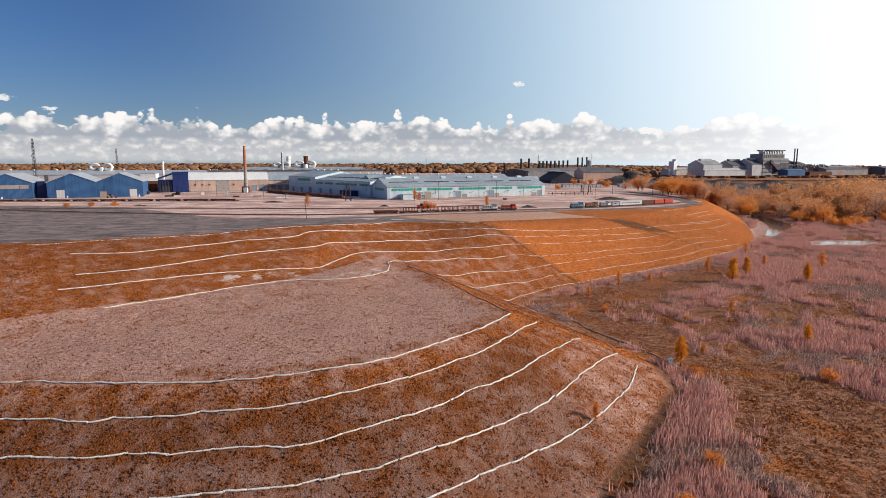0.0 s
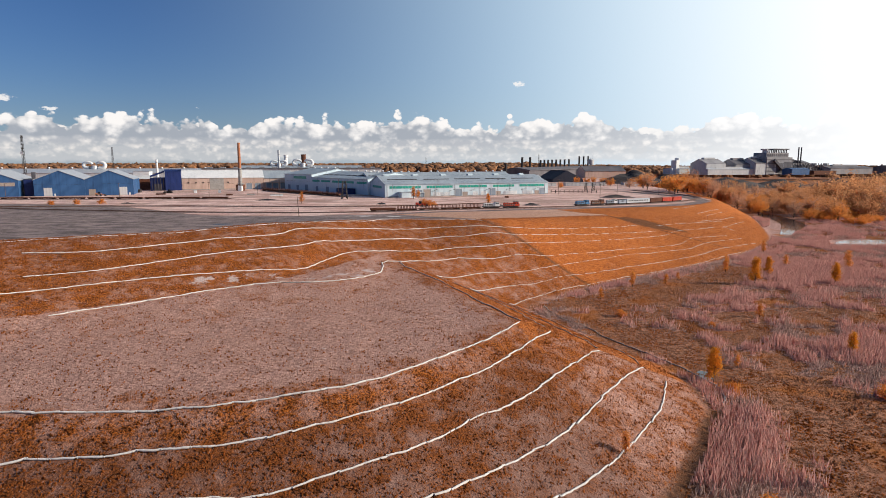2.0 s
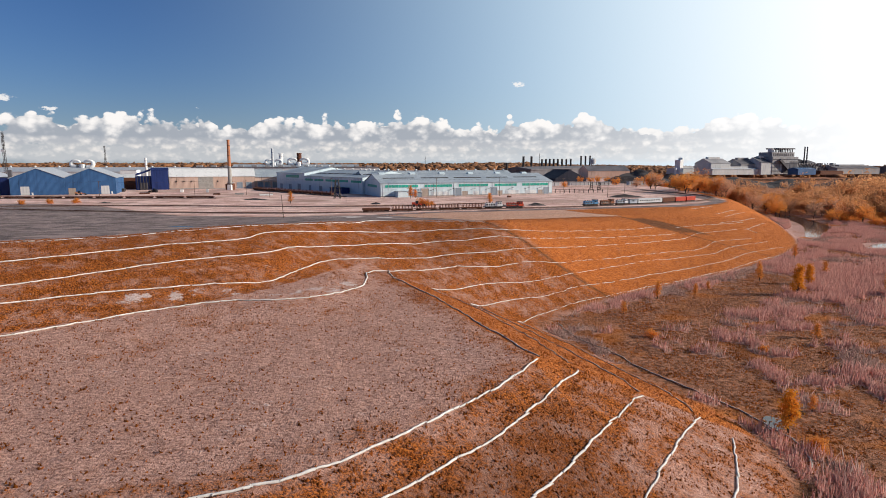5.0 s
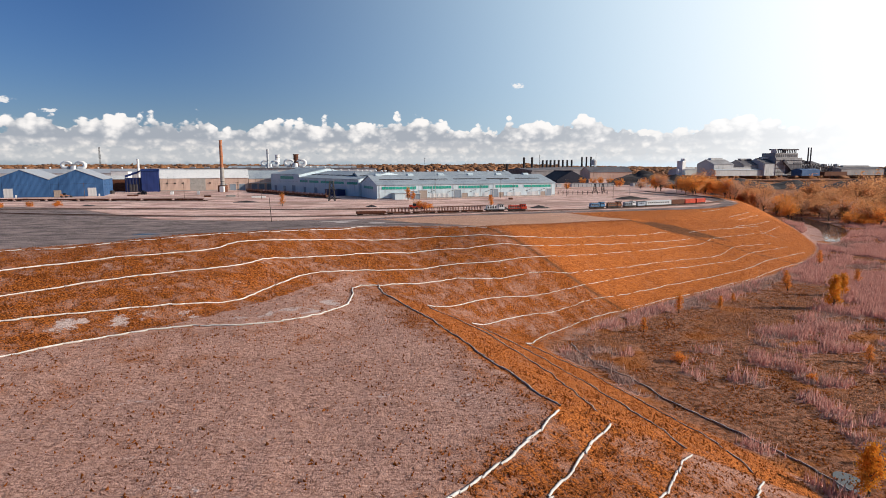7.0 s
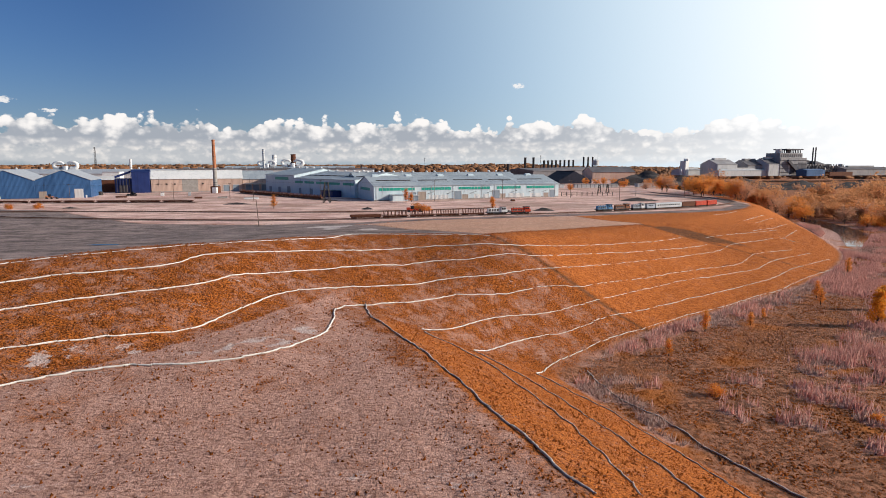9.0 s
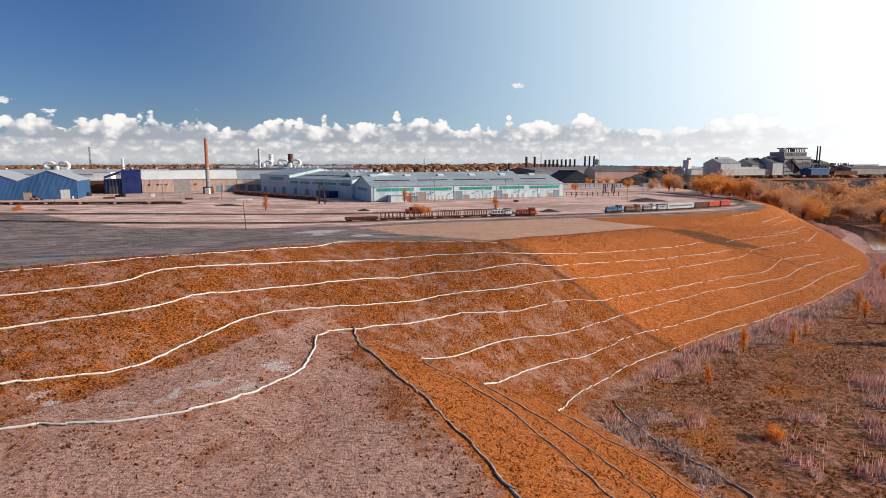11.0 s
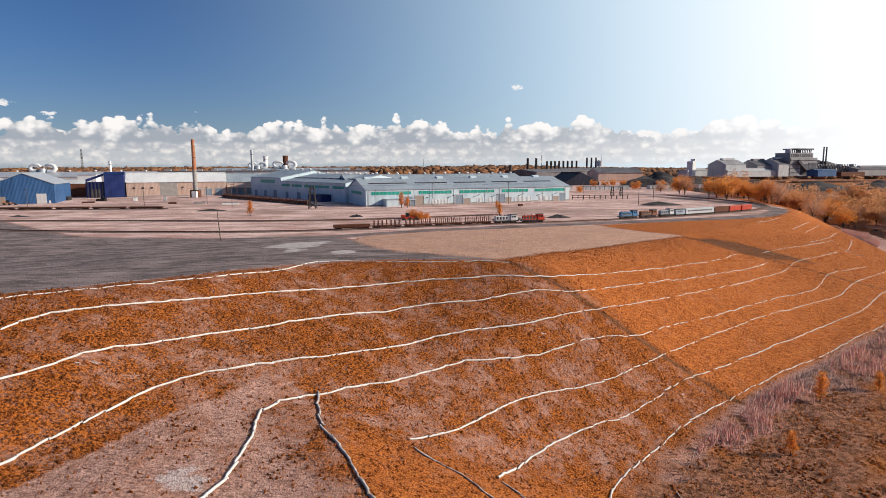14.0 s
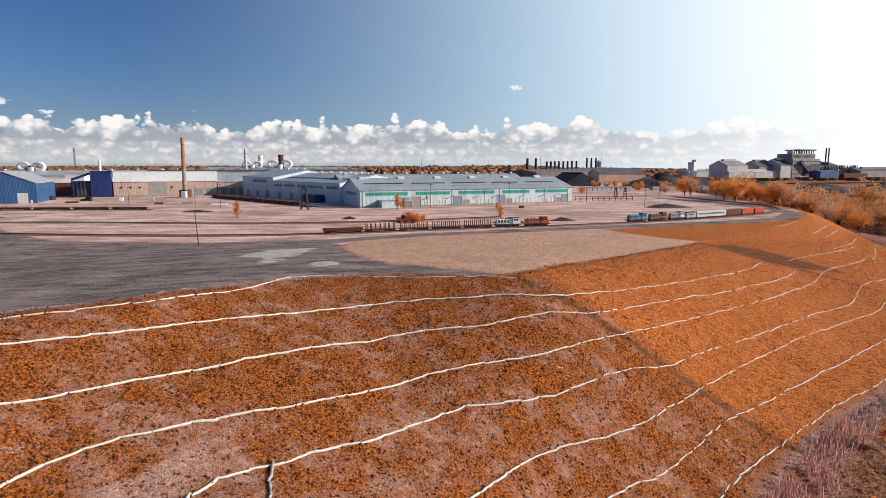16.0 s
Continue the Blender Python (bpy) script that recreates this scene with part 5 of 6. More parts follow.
M["ballast"] = paint("track_ballast", (0.13, 0.085, 0.07), (0.22, 0.15, 0.13), 0.8, 0.95, 0, 0.9, 0.12)
build_track("railway_track", R2[:, :2], "rusty rails on brown ballast along the yard")
build_track("middle_siding", smooth([(-330, 440), (-200, 452), (-100, 440), (-30, 450), (40, 480)]), "rusty siding across the gravel yard")


def bogie(top, x):
    b = part("bogie", box(B(), x - 1.6, x + 1.6, -0.95, 0.95, 0.55, 0.95, 0.06), M["steel_dark"], top)
    for dx in (-1.0, 1.0):
        bm = tube(B(), (x + dx, -0.9, 0.95), (x + dx, -0.75, 0.95), 0.46, n=12)
        tube(bm, (x + dx, 0.75, 0.95), (x + dx, 0.9, 0.95), 0.46, n=12)
        part("wheelset", bm, M["rust"], b)


def placed(s):
    x, y, a = on_rail(s)
    return pose(x, y, zat(x, y) + 0.12, 0, 0, a)


def locomotive(s, body, cab, label, L=13.2):
    top = thing("locomotive", label, "locomotive", placed(s), "rolling stock")
    part("frame", box(B(), -L / 2, L / 2, -1.45, 1.45, 1.25, 1.65, 0.05), M["steel_dark"], top)
    part("hood", box(B(), -L / 2 + 0.9, L / 2 - 4.4, -0.95, 0.95, 1.654, 3.9, 0.14), body, top)
    part("cab", box(B(), L / 2 - 4.38, L / 2 - 1.3, -1.45, 1.45, 1.654, 4.5, 0.1), cab, top)
    part("cab_roof", box(B(), L / 2 - 4.6, L / 2 - 1.1, -1.6, 1.6, 4.504, 4.7, 0.06), M["steel_dark"], top)
    part("nose", box(B(), L / 2 - 1.28, L / 2 - 0.3, -0.9, 0.9, 1.654, 3.2, 0.1), body, top)
    for y in (-1.47, 1.44):
        bm = box(B(), L / 2 - 4.0, L / 2 - 3.0, y, y + 0.03, 3.1, 4.1)
        box(bm, L / 2 - 2.7, L / 2 - 1.7, y, y + 0.03, 3.1, 4.1)
        part("cab_window", bm, M["glass_dark"], top)
    for y in (-0.97, 0.94):
        for k in range(4):
            x0 = -L / 2 + 1.4 + 1.6 * k
            part("hood_grille", box(B(), x0, x0 + 1.1, y, y + 0.03, 2.2, 3.5), M["steel_dark"], top)
    for k in range(3):
        part("exhaust", tube(B(), (-L / 2 + 2 + 1.9 * k, 0, 3.85), (-L / 2 + 2 + 1.9 * k, 0, 4.35), 0.28, n=8), M["steel_dark"], top)
    bm = B()
    for y in (-1.4, 1.4):
        for k in range(7):
            tube(bm, (-L / 2 + 0.3 + 1.4 * k, y, 1.65), (-L / 2 + 0.3 + 1.4 * k, y, 2.6), 0.035, n=5)
        tube(bm, (-L / 2 + 0.3, y, 2.6), (L / 2 - 4.4, y, 2.6), 0.035, n=5)
    part("handrail", bm, M["galv"], top)
    part("fuel_tank", box(B(), -1.8, 1.8, -1.2, 1.2, 0.6, 1.246, 0.1), M["steel_dark"], top)
    for x in (-L / 2 + 2.4, L / 2 - 2.6):
        bogie(top, x)
    return top


def stake_car(s, L=14.5, stakes=True, wall=0.0, label="rusty flat car with upright stakes"):
    top = thing("flat_car", label, "rail wagon", placed(s), "rolling stock")
    part("deck", box(B(), -L / 2, L / 2, -1.4, 1.4, 1.15, 1.5, 0.04), M["rust"], top)
    part("sill", box(B(), -L / 2 + 2, L / 2 - 2, -0.5, 0.5, 0.7, 1.146), M["rust"], top)
    if wall:
        for y in (-1.4, 1.28):
            part("side", box(B(), -L / 2, L / 2, y, y + 0.12, 1.504, 1.5 + wall), M["rust"], top)
            for k in range(9):
                part("rib", box(B(), -L / 2 + 0.2 + k * (L - 0.5) / 8, -L / 2 + 0.35 + k * (L - 0.5) / 8, y - 0.06 if y < 0 else y + 0.122, y - 0.002 if y < 0 else y + 0.18, 1.504, 1.5 + wall), M["rust"], top)
        for x in (-L / 2, L / 2 - 0.12):
            part("end", box(B(), x, x + 0.12, -1.278, 1.278, 1.504, 1.5 + wall), M["rust"], top)
    if stakes:
        for k in range(7):
            for y in (-1.25, 1.25):
                x = -L / 2 + 1.2 + k * (L - 2.4) / 6
                part("stake", tube(B(), (x, y, 1.45), (x + random.uniform(-0.25, 0.25), y * 1.12, 3.9), 0.2, n=5), M["rust"], top)
    for x in (-L / 2 + 2.2, L / 2 - 2.2):
        bogie(top, x)
    return top


def box_car(s, L, mat, label, name="box_car", roof=None, windows=0, h=4.2):
    top = thing(name, label, "rail wagon", placed(s), "rolling stock")
    part("body", box(B(), -L / 2, L / 2, -1.45, 1.45, 1.2, h - 0.3, 0.08), mat, top)
    part("roof", profile(B(), [(-1.5, h - 0.3), (1.5, h - 0.3), (1.1, h), (0, h + 0.16), (-1.1, h)], -L / 2 - 0.05, L / 2 + 0.05), roof or mat, top)
    part("underframe", box(B(), -L / 2 + 0.3, L / 2 - 0.3, -1.1, 1.1, 0.75, 1.19), M["steel_dark"], top)
    for k in range(windows):
        x = -L / 2 + 1.6 + k * (L - 3.2) / max(1, windows)
        for y in (-1.48, 1.455):
            part("window", box(B(), x, x + 0.62 * (L - 3.2) / windows, y, y + 0.025, 2.5, 3.3), M["glass_dark"], top)
    if not windows:
        for y in (-1.52, 1.455):
            part("door", box(B(), -1.2, 1.2, y, y + 0.065, 1.3, h - 0.5), mat, top)
        for k in range(8):
            x = -L / 2 + 0.3 + k * (L - 0.7) / 7
            part("rib", box(B(), x, x + 0.1, -1.5, -1.452, 1.25, h - 0.35), mat, top)
    for x in (-L / 2 + 2.2, L / 2 - 2.2):
        bogie(top, x)
    return top


s0 = rail_s(50)
locomotive(s0, M["red"], M["red"], "red-orange switcher locomotive on the yard track")
locomotive(s0 - 14.6, M["loco_white"], M["loco_white"], "dirty white switcher locomotive behind flat cars")
s = s0 - 29.5
for k in range(4):
    stake_car(s)
    s -= 15.3
stake_car(s - 1.0, 17, False, 0.9, "rusty low gondola wagon at the head of the flat cars")
s1 = rail_s(106)
locomotive(s1, M["loco_blue"], M["loco_blue"], "blue switcher locomotive on the curve")
locomotive(s1 + 14.4, M["loco_brown"], M["loco_brown"], "faded orange-brown switcher locomotive")
locomotive(s1 + 28.4, M["loco_grey"], M["loco_white"], "grey and white locomotive, paint peeling", 12.0)
box_car(s1 + 38.8, 7.6, M["loco_grey"], "short grey caboose with windows", "caboose", M["steel_dark"], 3)
box_car(s1 + 56.2, 25.5, M["coach"], "silver passenger coach with a row of windows", "passenger_coach", M["galv"], 12)
box_car(s1 + 77.0, 14.5, M["rust"], "rust-brown box car with a dark roof")
box_car(s1 + 91.4, 12.6, M["red"], "bright red box car with pale panels")
box_car(s1 + 105.2, 12.0, M["red"], "bright red box car with pale panels")

# the row of low flat cars before the sheds, on the siding
T2S = np.array(smooth([(-460, 528), (-300, 533), (-188, 538)]))
run2 = np.concatenate([[0], np.cumsum(np.linalg.norm(np.diff(T2S, axis=0), axis=1))])
build_track("shed_siding", T2S, "rusty siding close before the blue sheds")
for k in range(9):
    q = run2[-1] - 14 - 25 * k
    x, y = float(np.interp(q, run2, T2S[:, 0])), float(np.interp(q, run2, T2S[:, 1]))
    c = stake_car(0, 23, False, 0.35, "long low dark flat car before the sheds")
    c.matrix_world = pose(x, y, zat(x, y) + 0.12, 0, 0, 2.2)
T3S = np.array(smooth([(-205, 690), (-130, 610), (-82, 560)]))
build_track("hall_siding", T3S, "siding beside the mill hall")
run3 = np.concatenate([[0], np.cumsum(np.linalg.norm(np.diff(T3S, axis=0), axis=1))])
for k in range(9):
    q = 10 + 17.5 * k
    x, y = float(np.interp(q, run3, T3S[:, 0])), float(np.interp(q, run3, T3S[:, 1]))
    x2, y2 = float(np.interp(q + 2, run3, T3S[:, 0])), float(np.interp(q + 2, run3, T3S[:, 1]))
    c = stake_car(0, 16, True, 1.0, "dark wagon with stakes beside the mill hall")
    c.matrix_world = pose(x, y, zat(x, y) + 0.12, 0, 0, math.degrees(math.atan2(y2 - y, x2 - x)))


# ---- poles, masts, wires ----
def utility_pole(x, y, h=13.0, arms=1, lean=0.0):
    top = thing("utility_pole", "weathered wooden utility pole with a crossarm", "utility pole", pose(x, y, zat(x, y) - 0.1, 0, lean, 0), "utility poles")
    part("pole", tube(B(), (0, 0, 0), (0, 0, h), 0.2, 0.13, 8), M["wood"], top)
    for k in range(arms):
        a = part("crossarm", box(B(), -1.3, 1.3, -0.08, 0.08, h - 0.8 - 1.2 * k, h - 0.6 - 1.2 * k), M["wood"], top)
        for xx in (-1.1, 0, 1.1):
            part("insulator", tube(B(), (xx, 0, h - 0.6 - 1.2 * k), (xx, 0, h - 0.38 - 1.2 * k), 0.06, n=6), M["galv"], a)
    return Vector((x, y, zat(x, y) + h - 0.5))


def wire(a, b, sag=1.0):
    bm = B()
    prev = None
    for k in range(13):
        t = k / 12
        p = a.lerp(b, t) - Vector((0, 0, sag * 4 * t * (1 - t)))
        if prev is not None:
            tube(bm, prev, p, 0.035, n=4, cap=False)
        prev = p
    me = bpy.data.meshes.new("overhead_wire")
    bm.to_mesh(me)
    bm.free()
    me.materials.append(M["steel_dark"])
    tagged(new("overhead_wire", me), "thin dark overhead wire between poles", "wire", "overhead wires")


utility_pole(-84, 357, 12.5, 0, -3.5)
tops = [utility_pole(-150, 560, 17), utility_pole(-96, 566, 17), utility_pole(-2, 556, 17), utility_pole(56, 580, 17), utility_pole(120, 606, 16), utility_pole(190, 640, 15)]
for a, b in zip(tops, tops[1:]):
    wire(a, b, 1.4)
west = [utility_pole(-395, 545, 14), utility_pole(-300, 560, 14), utility_pole(-222, 575, 14), utility_pole(-180, 590, 14)]
for a, b in zip(west, west[1:]):
    wire(a, b, 1.2)
east = [utility_pole(150, 560, 13), utility_pole(220, 600, 13), utility_pole(255, 640, 13), utility_pole(290, 690, 13)]
for a, b in zip(east, east[1:]):
    wire(a, b, 1.0)
wire(tops[4], east[0], 1.2)


def lattice_mast(x, y, w, h, label, name, z0=None, arms=False):
    top = thing(name, label, "mast", pose(x, y, zat(x, y) if z0 is None else z0))
    legs = [(-1, -1), (1, -1), (1, 1), (-1, 1)]
    n = max(4, int(h / (w * 1.4)))
    for a, b in legs:
        part("leg", tube(B(), (a * w / 2, b * w / 2, 0), (a * w / 4, b * w / 4, h), 0.05 * w + 0.06, n=5), M["steel_dark"], top)
    bm = B()
    for k in range(n):
        for (a, b), (c, d) in zip(legs, legs[1:] + legs[:1]):
            u0, u1 = k / n, (k + 1) / n
            f0, f1 = (1 - 0.5 * u0) * w / 2, (1 - 0.5 * u1) * w / 2
            tube(bm, (a * f0, b * f0, u0 * h), (c * f1, d * f1, u1 * h), 0.03 * w + 0.04, n=4, cap=False)
    part("bracing", bm, M["steel_dark"], top)
    return top


lattice_mast(-86, 538, 5.0, 16, "dark lattice steel tower standing in the yard", "lattice_tower")
mast = lattice_mast(-515, 745, 3.0, 66, "tall slim lattice radio mast behind the sheds", "radio_mast")
part("dish", tube(B(), (0, -2, 44), (0, -2.6, 44), 1.6, 1.9, 12), M["white"], mast)
for x, y, h in ((-820, 1500, 70), (430, 2600, 70), (-60, 2500, 55)):
    lattice_mast(x, y, 4, h, "thin distant radio mast on the horizon", "distant_mast")
for x, y in ((177, 690), (169, 692)):
    lattice_mast(x, y, 3.0, 9, "low dark steel trestle tower in the yard", "trestle_tower")
fence = thing("steel_rack", "long dark steel storage rack beyond the yard", "rack", pose(118, 636, 0, 0, 0, 6))
for k in range(11):
    part("post", box(B(), 5 * k, 5 * k + 0.5, 0, 0.5, 0, 3.6), M["steel_dark"], fence)
for z in (1.6, 3.3):
    part("beam", box(B(), 0, 51, 0.1, 0.4, z, z + 0.35), M["rust"], fence)


# ---- yard machines and clutter ----
def loader(x, y, rz, mat, label):
    top = thing("wheel_loader", label, "loader", pose(x, y, zat(x, y), 0, 0, rz), "yard machines")
    part("chassis", box(B(), -3.2, 2.2, -1.1, 1.1, 0.9, 2.0, 0.15), mat, top)
    part("engine", box(B(), -3.4, -1.0, -1.0, 1.0, 2.004, 3.0, 0.2), mat, top)
    part("cab", box(B(), -0.9, 1.1, -0.9, 0.9, 2.004, 4.0, 0.12), M["glass_dark"], top)
    part("arm", profile(B(), [(1.5, 1.8), (4.8, 0.8), (5.0, 1.3), (1.7, 2.5)], -0.5, 0.5, "y"), mat, top)
    part("bucket", profile(B(), [(4.7, 0.1), (6.4, 0.2), (6.2, 0.5), (5.2, 1.9), (4.7, 1.5)], -1.4, 1.4, "y"), M["steel_dark"], top)
    for a in (-2.1, 1.4):
        for b in (-1.25, 1.25):
            part("wheel", tube(B(), (a, b - 0.35, 0.9), (a, b + 0.35, 0.9), 0.9, n=14), M["steel_dark"], top)


loader(-335, 588, 20, M["rust_orange"], "orange wheel loader parked before the blue shed")
loader(-290, 640, 170, M["steel_dark"], "dark loader beside the shed")
loader(-15, 446, 10, M["red"], "red and dark machine near the flat cars")
for x, y, sx, sy, h, key, lab in ((-262, 640, 3, 2.5, 3, "white", "white steel cabinet in the yard"), (-285, 610, 9, 2.5, 1.2, "rust", "low stack of rusty steel in the yard"), (-236, 640, 2.5, 2.5, 3.5, "galv", "grey tank crate in the yard"), (-420, 330, 3, 2, 1.6, "concrete", "pale rubble block on the asphalt"), (-160, 585, 12, 3, 1.5, "white", "pale steel bundle beside the siding"), (-190, 600, 8, 3, 1.3, "concrete", "grey concrete slabs in the yard"), (-210, 596, 6, 3, 1.3, "rust", "rusty steel billets in the yard"), (-330, 655, 4, 9, 3.2, "steel_dark", "dark steel skip by the shed"), (62, 556, 3, 3, 1.4, "rust", "rusty crate by the warehouse")):
    o = new("yard_item")
    o.matrix_world = pose(x, y, zat(x, y), 0, 0, 15)
    tagged(o, lab, "yard clutter")
    bm = box(B(), -sx / 2, sx / 2, -sy / 2, sy / 2, 0, h, 0.1)
    part("body", bm, M[key], o)
    part("lid", box(B(), -sx / 2 + 0.15, sx / 2 - 0.15, -sy / 2 + 0.15, sy / 2 - 0.15, h + 0.002, h + 0.15), M["steel_dark"], o)


# ---- water ----
def water_sheet(name, label, outline, z):
    m = Nodes("still_water", 0.06)
    m.color(m.mix(m.ramp(m.noise(0.08, 4), 0.4, 0.6), (0.035, 0.04, 0.045), (0.06, 0.06, 0.06)))
    m.b.inputs["Specular IOR Level"].default_value = 0.5
    m.bump(m.noise(1.2, 3), 0.04, 0.02)
    bm = B()
    pts = smooth(outline + outline[:1], 2)[:-1]
    vs = [bm.verts.new((x, y, 0)) for x, y in pts]
    bm.faces.new(vs)
    me = bpy.data.meshes.new(name)
    bmesh.ops.recalc_face_normals(bm, faces=bm.faces[:])
    bm.to_mesh(me)
    bm.free()
    me.materials.append(m.mat)
    ob = new(name, me)
    ob.location = (0, 0, z)
    tagged(ob, label, "water", kind="structure")


water_sheet("creek", "still grey creek at the foot of the bank", [(228, 398), (246, 428), (266, 462), (281, 500), (294, 560), (312, 558), (297, 498), (286, 462), (266, 430), (244, 396)], WET + 0.12)
water_sheet("pond", "shallow pond among reeds in the marsh", [(232, 350), (250, 344), (275, 352), (286, 366), (268, 372), (246, 366)], WET + 0.12)
water_sheet("marsh_pool", "broad shallow pool beyond the reeds", [(300, 400), (345, 385), (420, 395), (470, 430), (420, 450), (350, 440)], WET + 0.12)
water_sheet("ditch_pool", "small pool in the ditch", [(57.5, 133), (60.5, 132), (63, 136), (60, 139)], WET + 0.12)
water_sheet("puddle", "shallow puddle on the asphalt", [(-82, 216), (-78, 215.4), (-74, 216.5), (-75, 218), (-80, 218)], zat(-78, 217) + 0.13)


# ---- stuff made of many small blades ----
def blades_object(name, label, base, heights, widths, lean, mat, rng, category, sides=3):
    """Every tuft is a small leaning cone of three faces, turned at random."""
    n = len(base)
    a = rng.uniform(0, 2 * math.pi, n)
    v = np.zeros((n, 4, 3))
    for k in range(3):
        b = a + 2 * math.pi * k / 3 + rng.uniform(-0.4, 0.4, n)
        r = widths * rng.uniform(0.35, 0.65, n)
        v[:, k] = base + np.stack([np.cos(b) * r, np.sin(b) * r, np.full(n, -0.08)], -1)
    v[:, 3] = base + np.stack([rng.normal(0, 1, n) * lean * heights, rng.normal(0, 1, n) * lean * heights, heights], -1)
    faces = np.array([[0, 1, 3], [1, 2, 3], [2, 0, 3]])
    f = (np.arange(n) * 4)[:, None, None] + faces[None]
    me = bpy.data.meshes.new(name)
    me.vertices.add(4 * n)
    me.vertices.foreach_set("co", v.ravel())
    me.loops.add(9 * n)
    me.loops.foreach_set("vertex_index", f.ravel())
    me.polygons.add(3 * n)
    me.polygons.foreach_set("loop_start", np.arange(0, 9 * n, 3))
    me.update(calc_edges=True)
    me.materials.append(mat)
    ob = new(name, me)
    return tagged(ob, label, category, kind="stuff")


rng = np.random.default_rng(7)


def scatter(count, x0, x1, y0, y1, bias_y=1.0):
    """Points that lie thicker towards small y."""
    px = rng.uniform(x0, x1, count)
    py = y0 + (y1 - y0) * rng.uniform(0, 1, count) ** bias_y
    return px, py


def in_view(px, py, margin=12):
    return (np.abs(px) < 0.80 * (py + 12) + margin)


def build_grass():
    px, py = scatter(640000, -130, 240, 48, 470, 1.7)
    keep = in_view(px, py)
    px, py = px[keep], py[keep]
    mk = masks(px, py)
    cover = (1 - mk["asphalt"]) * (1 - mk["gravel"]) * (1 - mk["tan"]) * (1 - mk["wet"]) * (1 - 0.85 * mk["pale"]) * (1 - mk["dark_ground"]) * (1 - 0.8 * mk["spur"])
    dice = rng.uniform(0, 1, len(px))
    clump = fractal(px, py, 1.1, 91, 2)
    is_orange = mk["orange"] + rng.normal(0, 0.42, len(px)) > 0.5
    go = (cover > dice) & is_orange & (clump > 0.36)
    gd = (cover * 0.5 > dice) & ~is_orange & (clump > 0.40)
    z = surface(px, py)
    for sel, name, lab, mat, h0, h1 in ((go, "orange_grass", "orange tufted grass on the banks", "grass_orange", 0.12, 0.34), (gd, "dry_grass", "dry mauve grass on the bench", "grass_dry", 0.05, 0.16)):
        base = np.stack([px[sel], py[sel], z[sel]], -1)
        n = len(base)
        blades_object(name, lab, base, rng.uniform(h0, h1, n), rng.uniform(0.22, 0.55, n), 0.6, M[mat], rng, "grass")


build_grass()


def build_field():
    px, py = scatter(60000, -30, 160, 250, 440, 1.3)
    mk = masks(px, py)
    sel = mk["tan"] > 0.6
    base = np.stack([px[sel], py[sel], surface(px[sel], py[sel])], -1)
    n = len(base)
    blades_object("mown_grass", "pale tan mown grass on the plateau", base, rng.uniform(0.03, 0.08, n), rng.uniform(0.4, 0.9, n), 0.5, M["mown"], rng, "grass")


M["mown"] = leaves("pale_mown_grass", (0.54, 0.32, 0.22), (0.66, 0.42, 0.31), (0.46, 0.25, 0.16))
build_field()


def build_marsh():
    px, py = scatter(950000, 26, 420, 52, 520, 1.5)
    keep = in_view(px, py, 25)
    px, py = px[keep], py[keep]
    z = height(px, py)
    wetm = z < WET + 0.35
    pond = soft_poly(px, py, [(228, 346), (250, 340), (280, 350), (292, 368), (268, 376), (242, 370)], 1, 0) > 0.5
    creek, _, _ = seg(px, py, [(220, 396), (262, 447), (300, 515)])
    wetm &= ~pond & (creek > 12)
    share = reed_share(px, py)
    tone = fractal(px, py, 17, 151, 3)
    dice = rng.uniform(0, 1, len(px))
    reed = wetm & (share > dice * 1.05) & (share > 0.15)
    grey = reed & (tone + rng.normal(0, 0.05, len(px)) > 0.58)
    pink = reed & ~grey
    low = wetm & ~reed & (dice < 0.45)
    sward = low & (fractal(px, py, 22, 171, 4) > 0.43)
    low &= ~sward
    for sel, name, lab, mat, h0, h1, w0, w1, lean in (
            (pink, "pink_reeds", "dense drifts of pink plumed reeds", "reed", 1.2, 2.6, 0.15, 0.36, 0.2),
            (grey, "dead_reeds", "grey dead reeds and flattened stalks", "reed_grey", 0.5, 1.6, 0.12, 0.32, 0.4),
            (low, "marsh_weeds", "low brown and orange marsh weeds", "weed", 0.1, 0.4, 0.3, 0.8, 0.5),
            (sward, "meadow_grass", "orange meadow grass between the reeds", "grass_orange", 0.08, 0.26, 0.3, 0.9, 0.5)):
        base = np.stack([px[sel], py[sel], z[sel]], -1)
        n = len(base)
        hh = rng.uniform(h0, h1, n) * (0.75 + 0.5 * fractal(px[sel], py[sel], 9, 161, 2))
        blades_object(name, lab, base, hh, rng.uniform(w0, w1, n), lean, M[mat], rng, "reeds" if "reed" in name else "grass")


build_marsh()


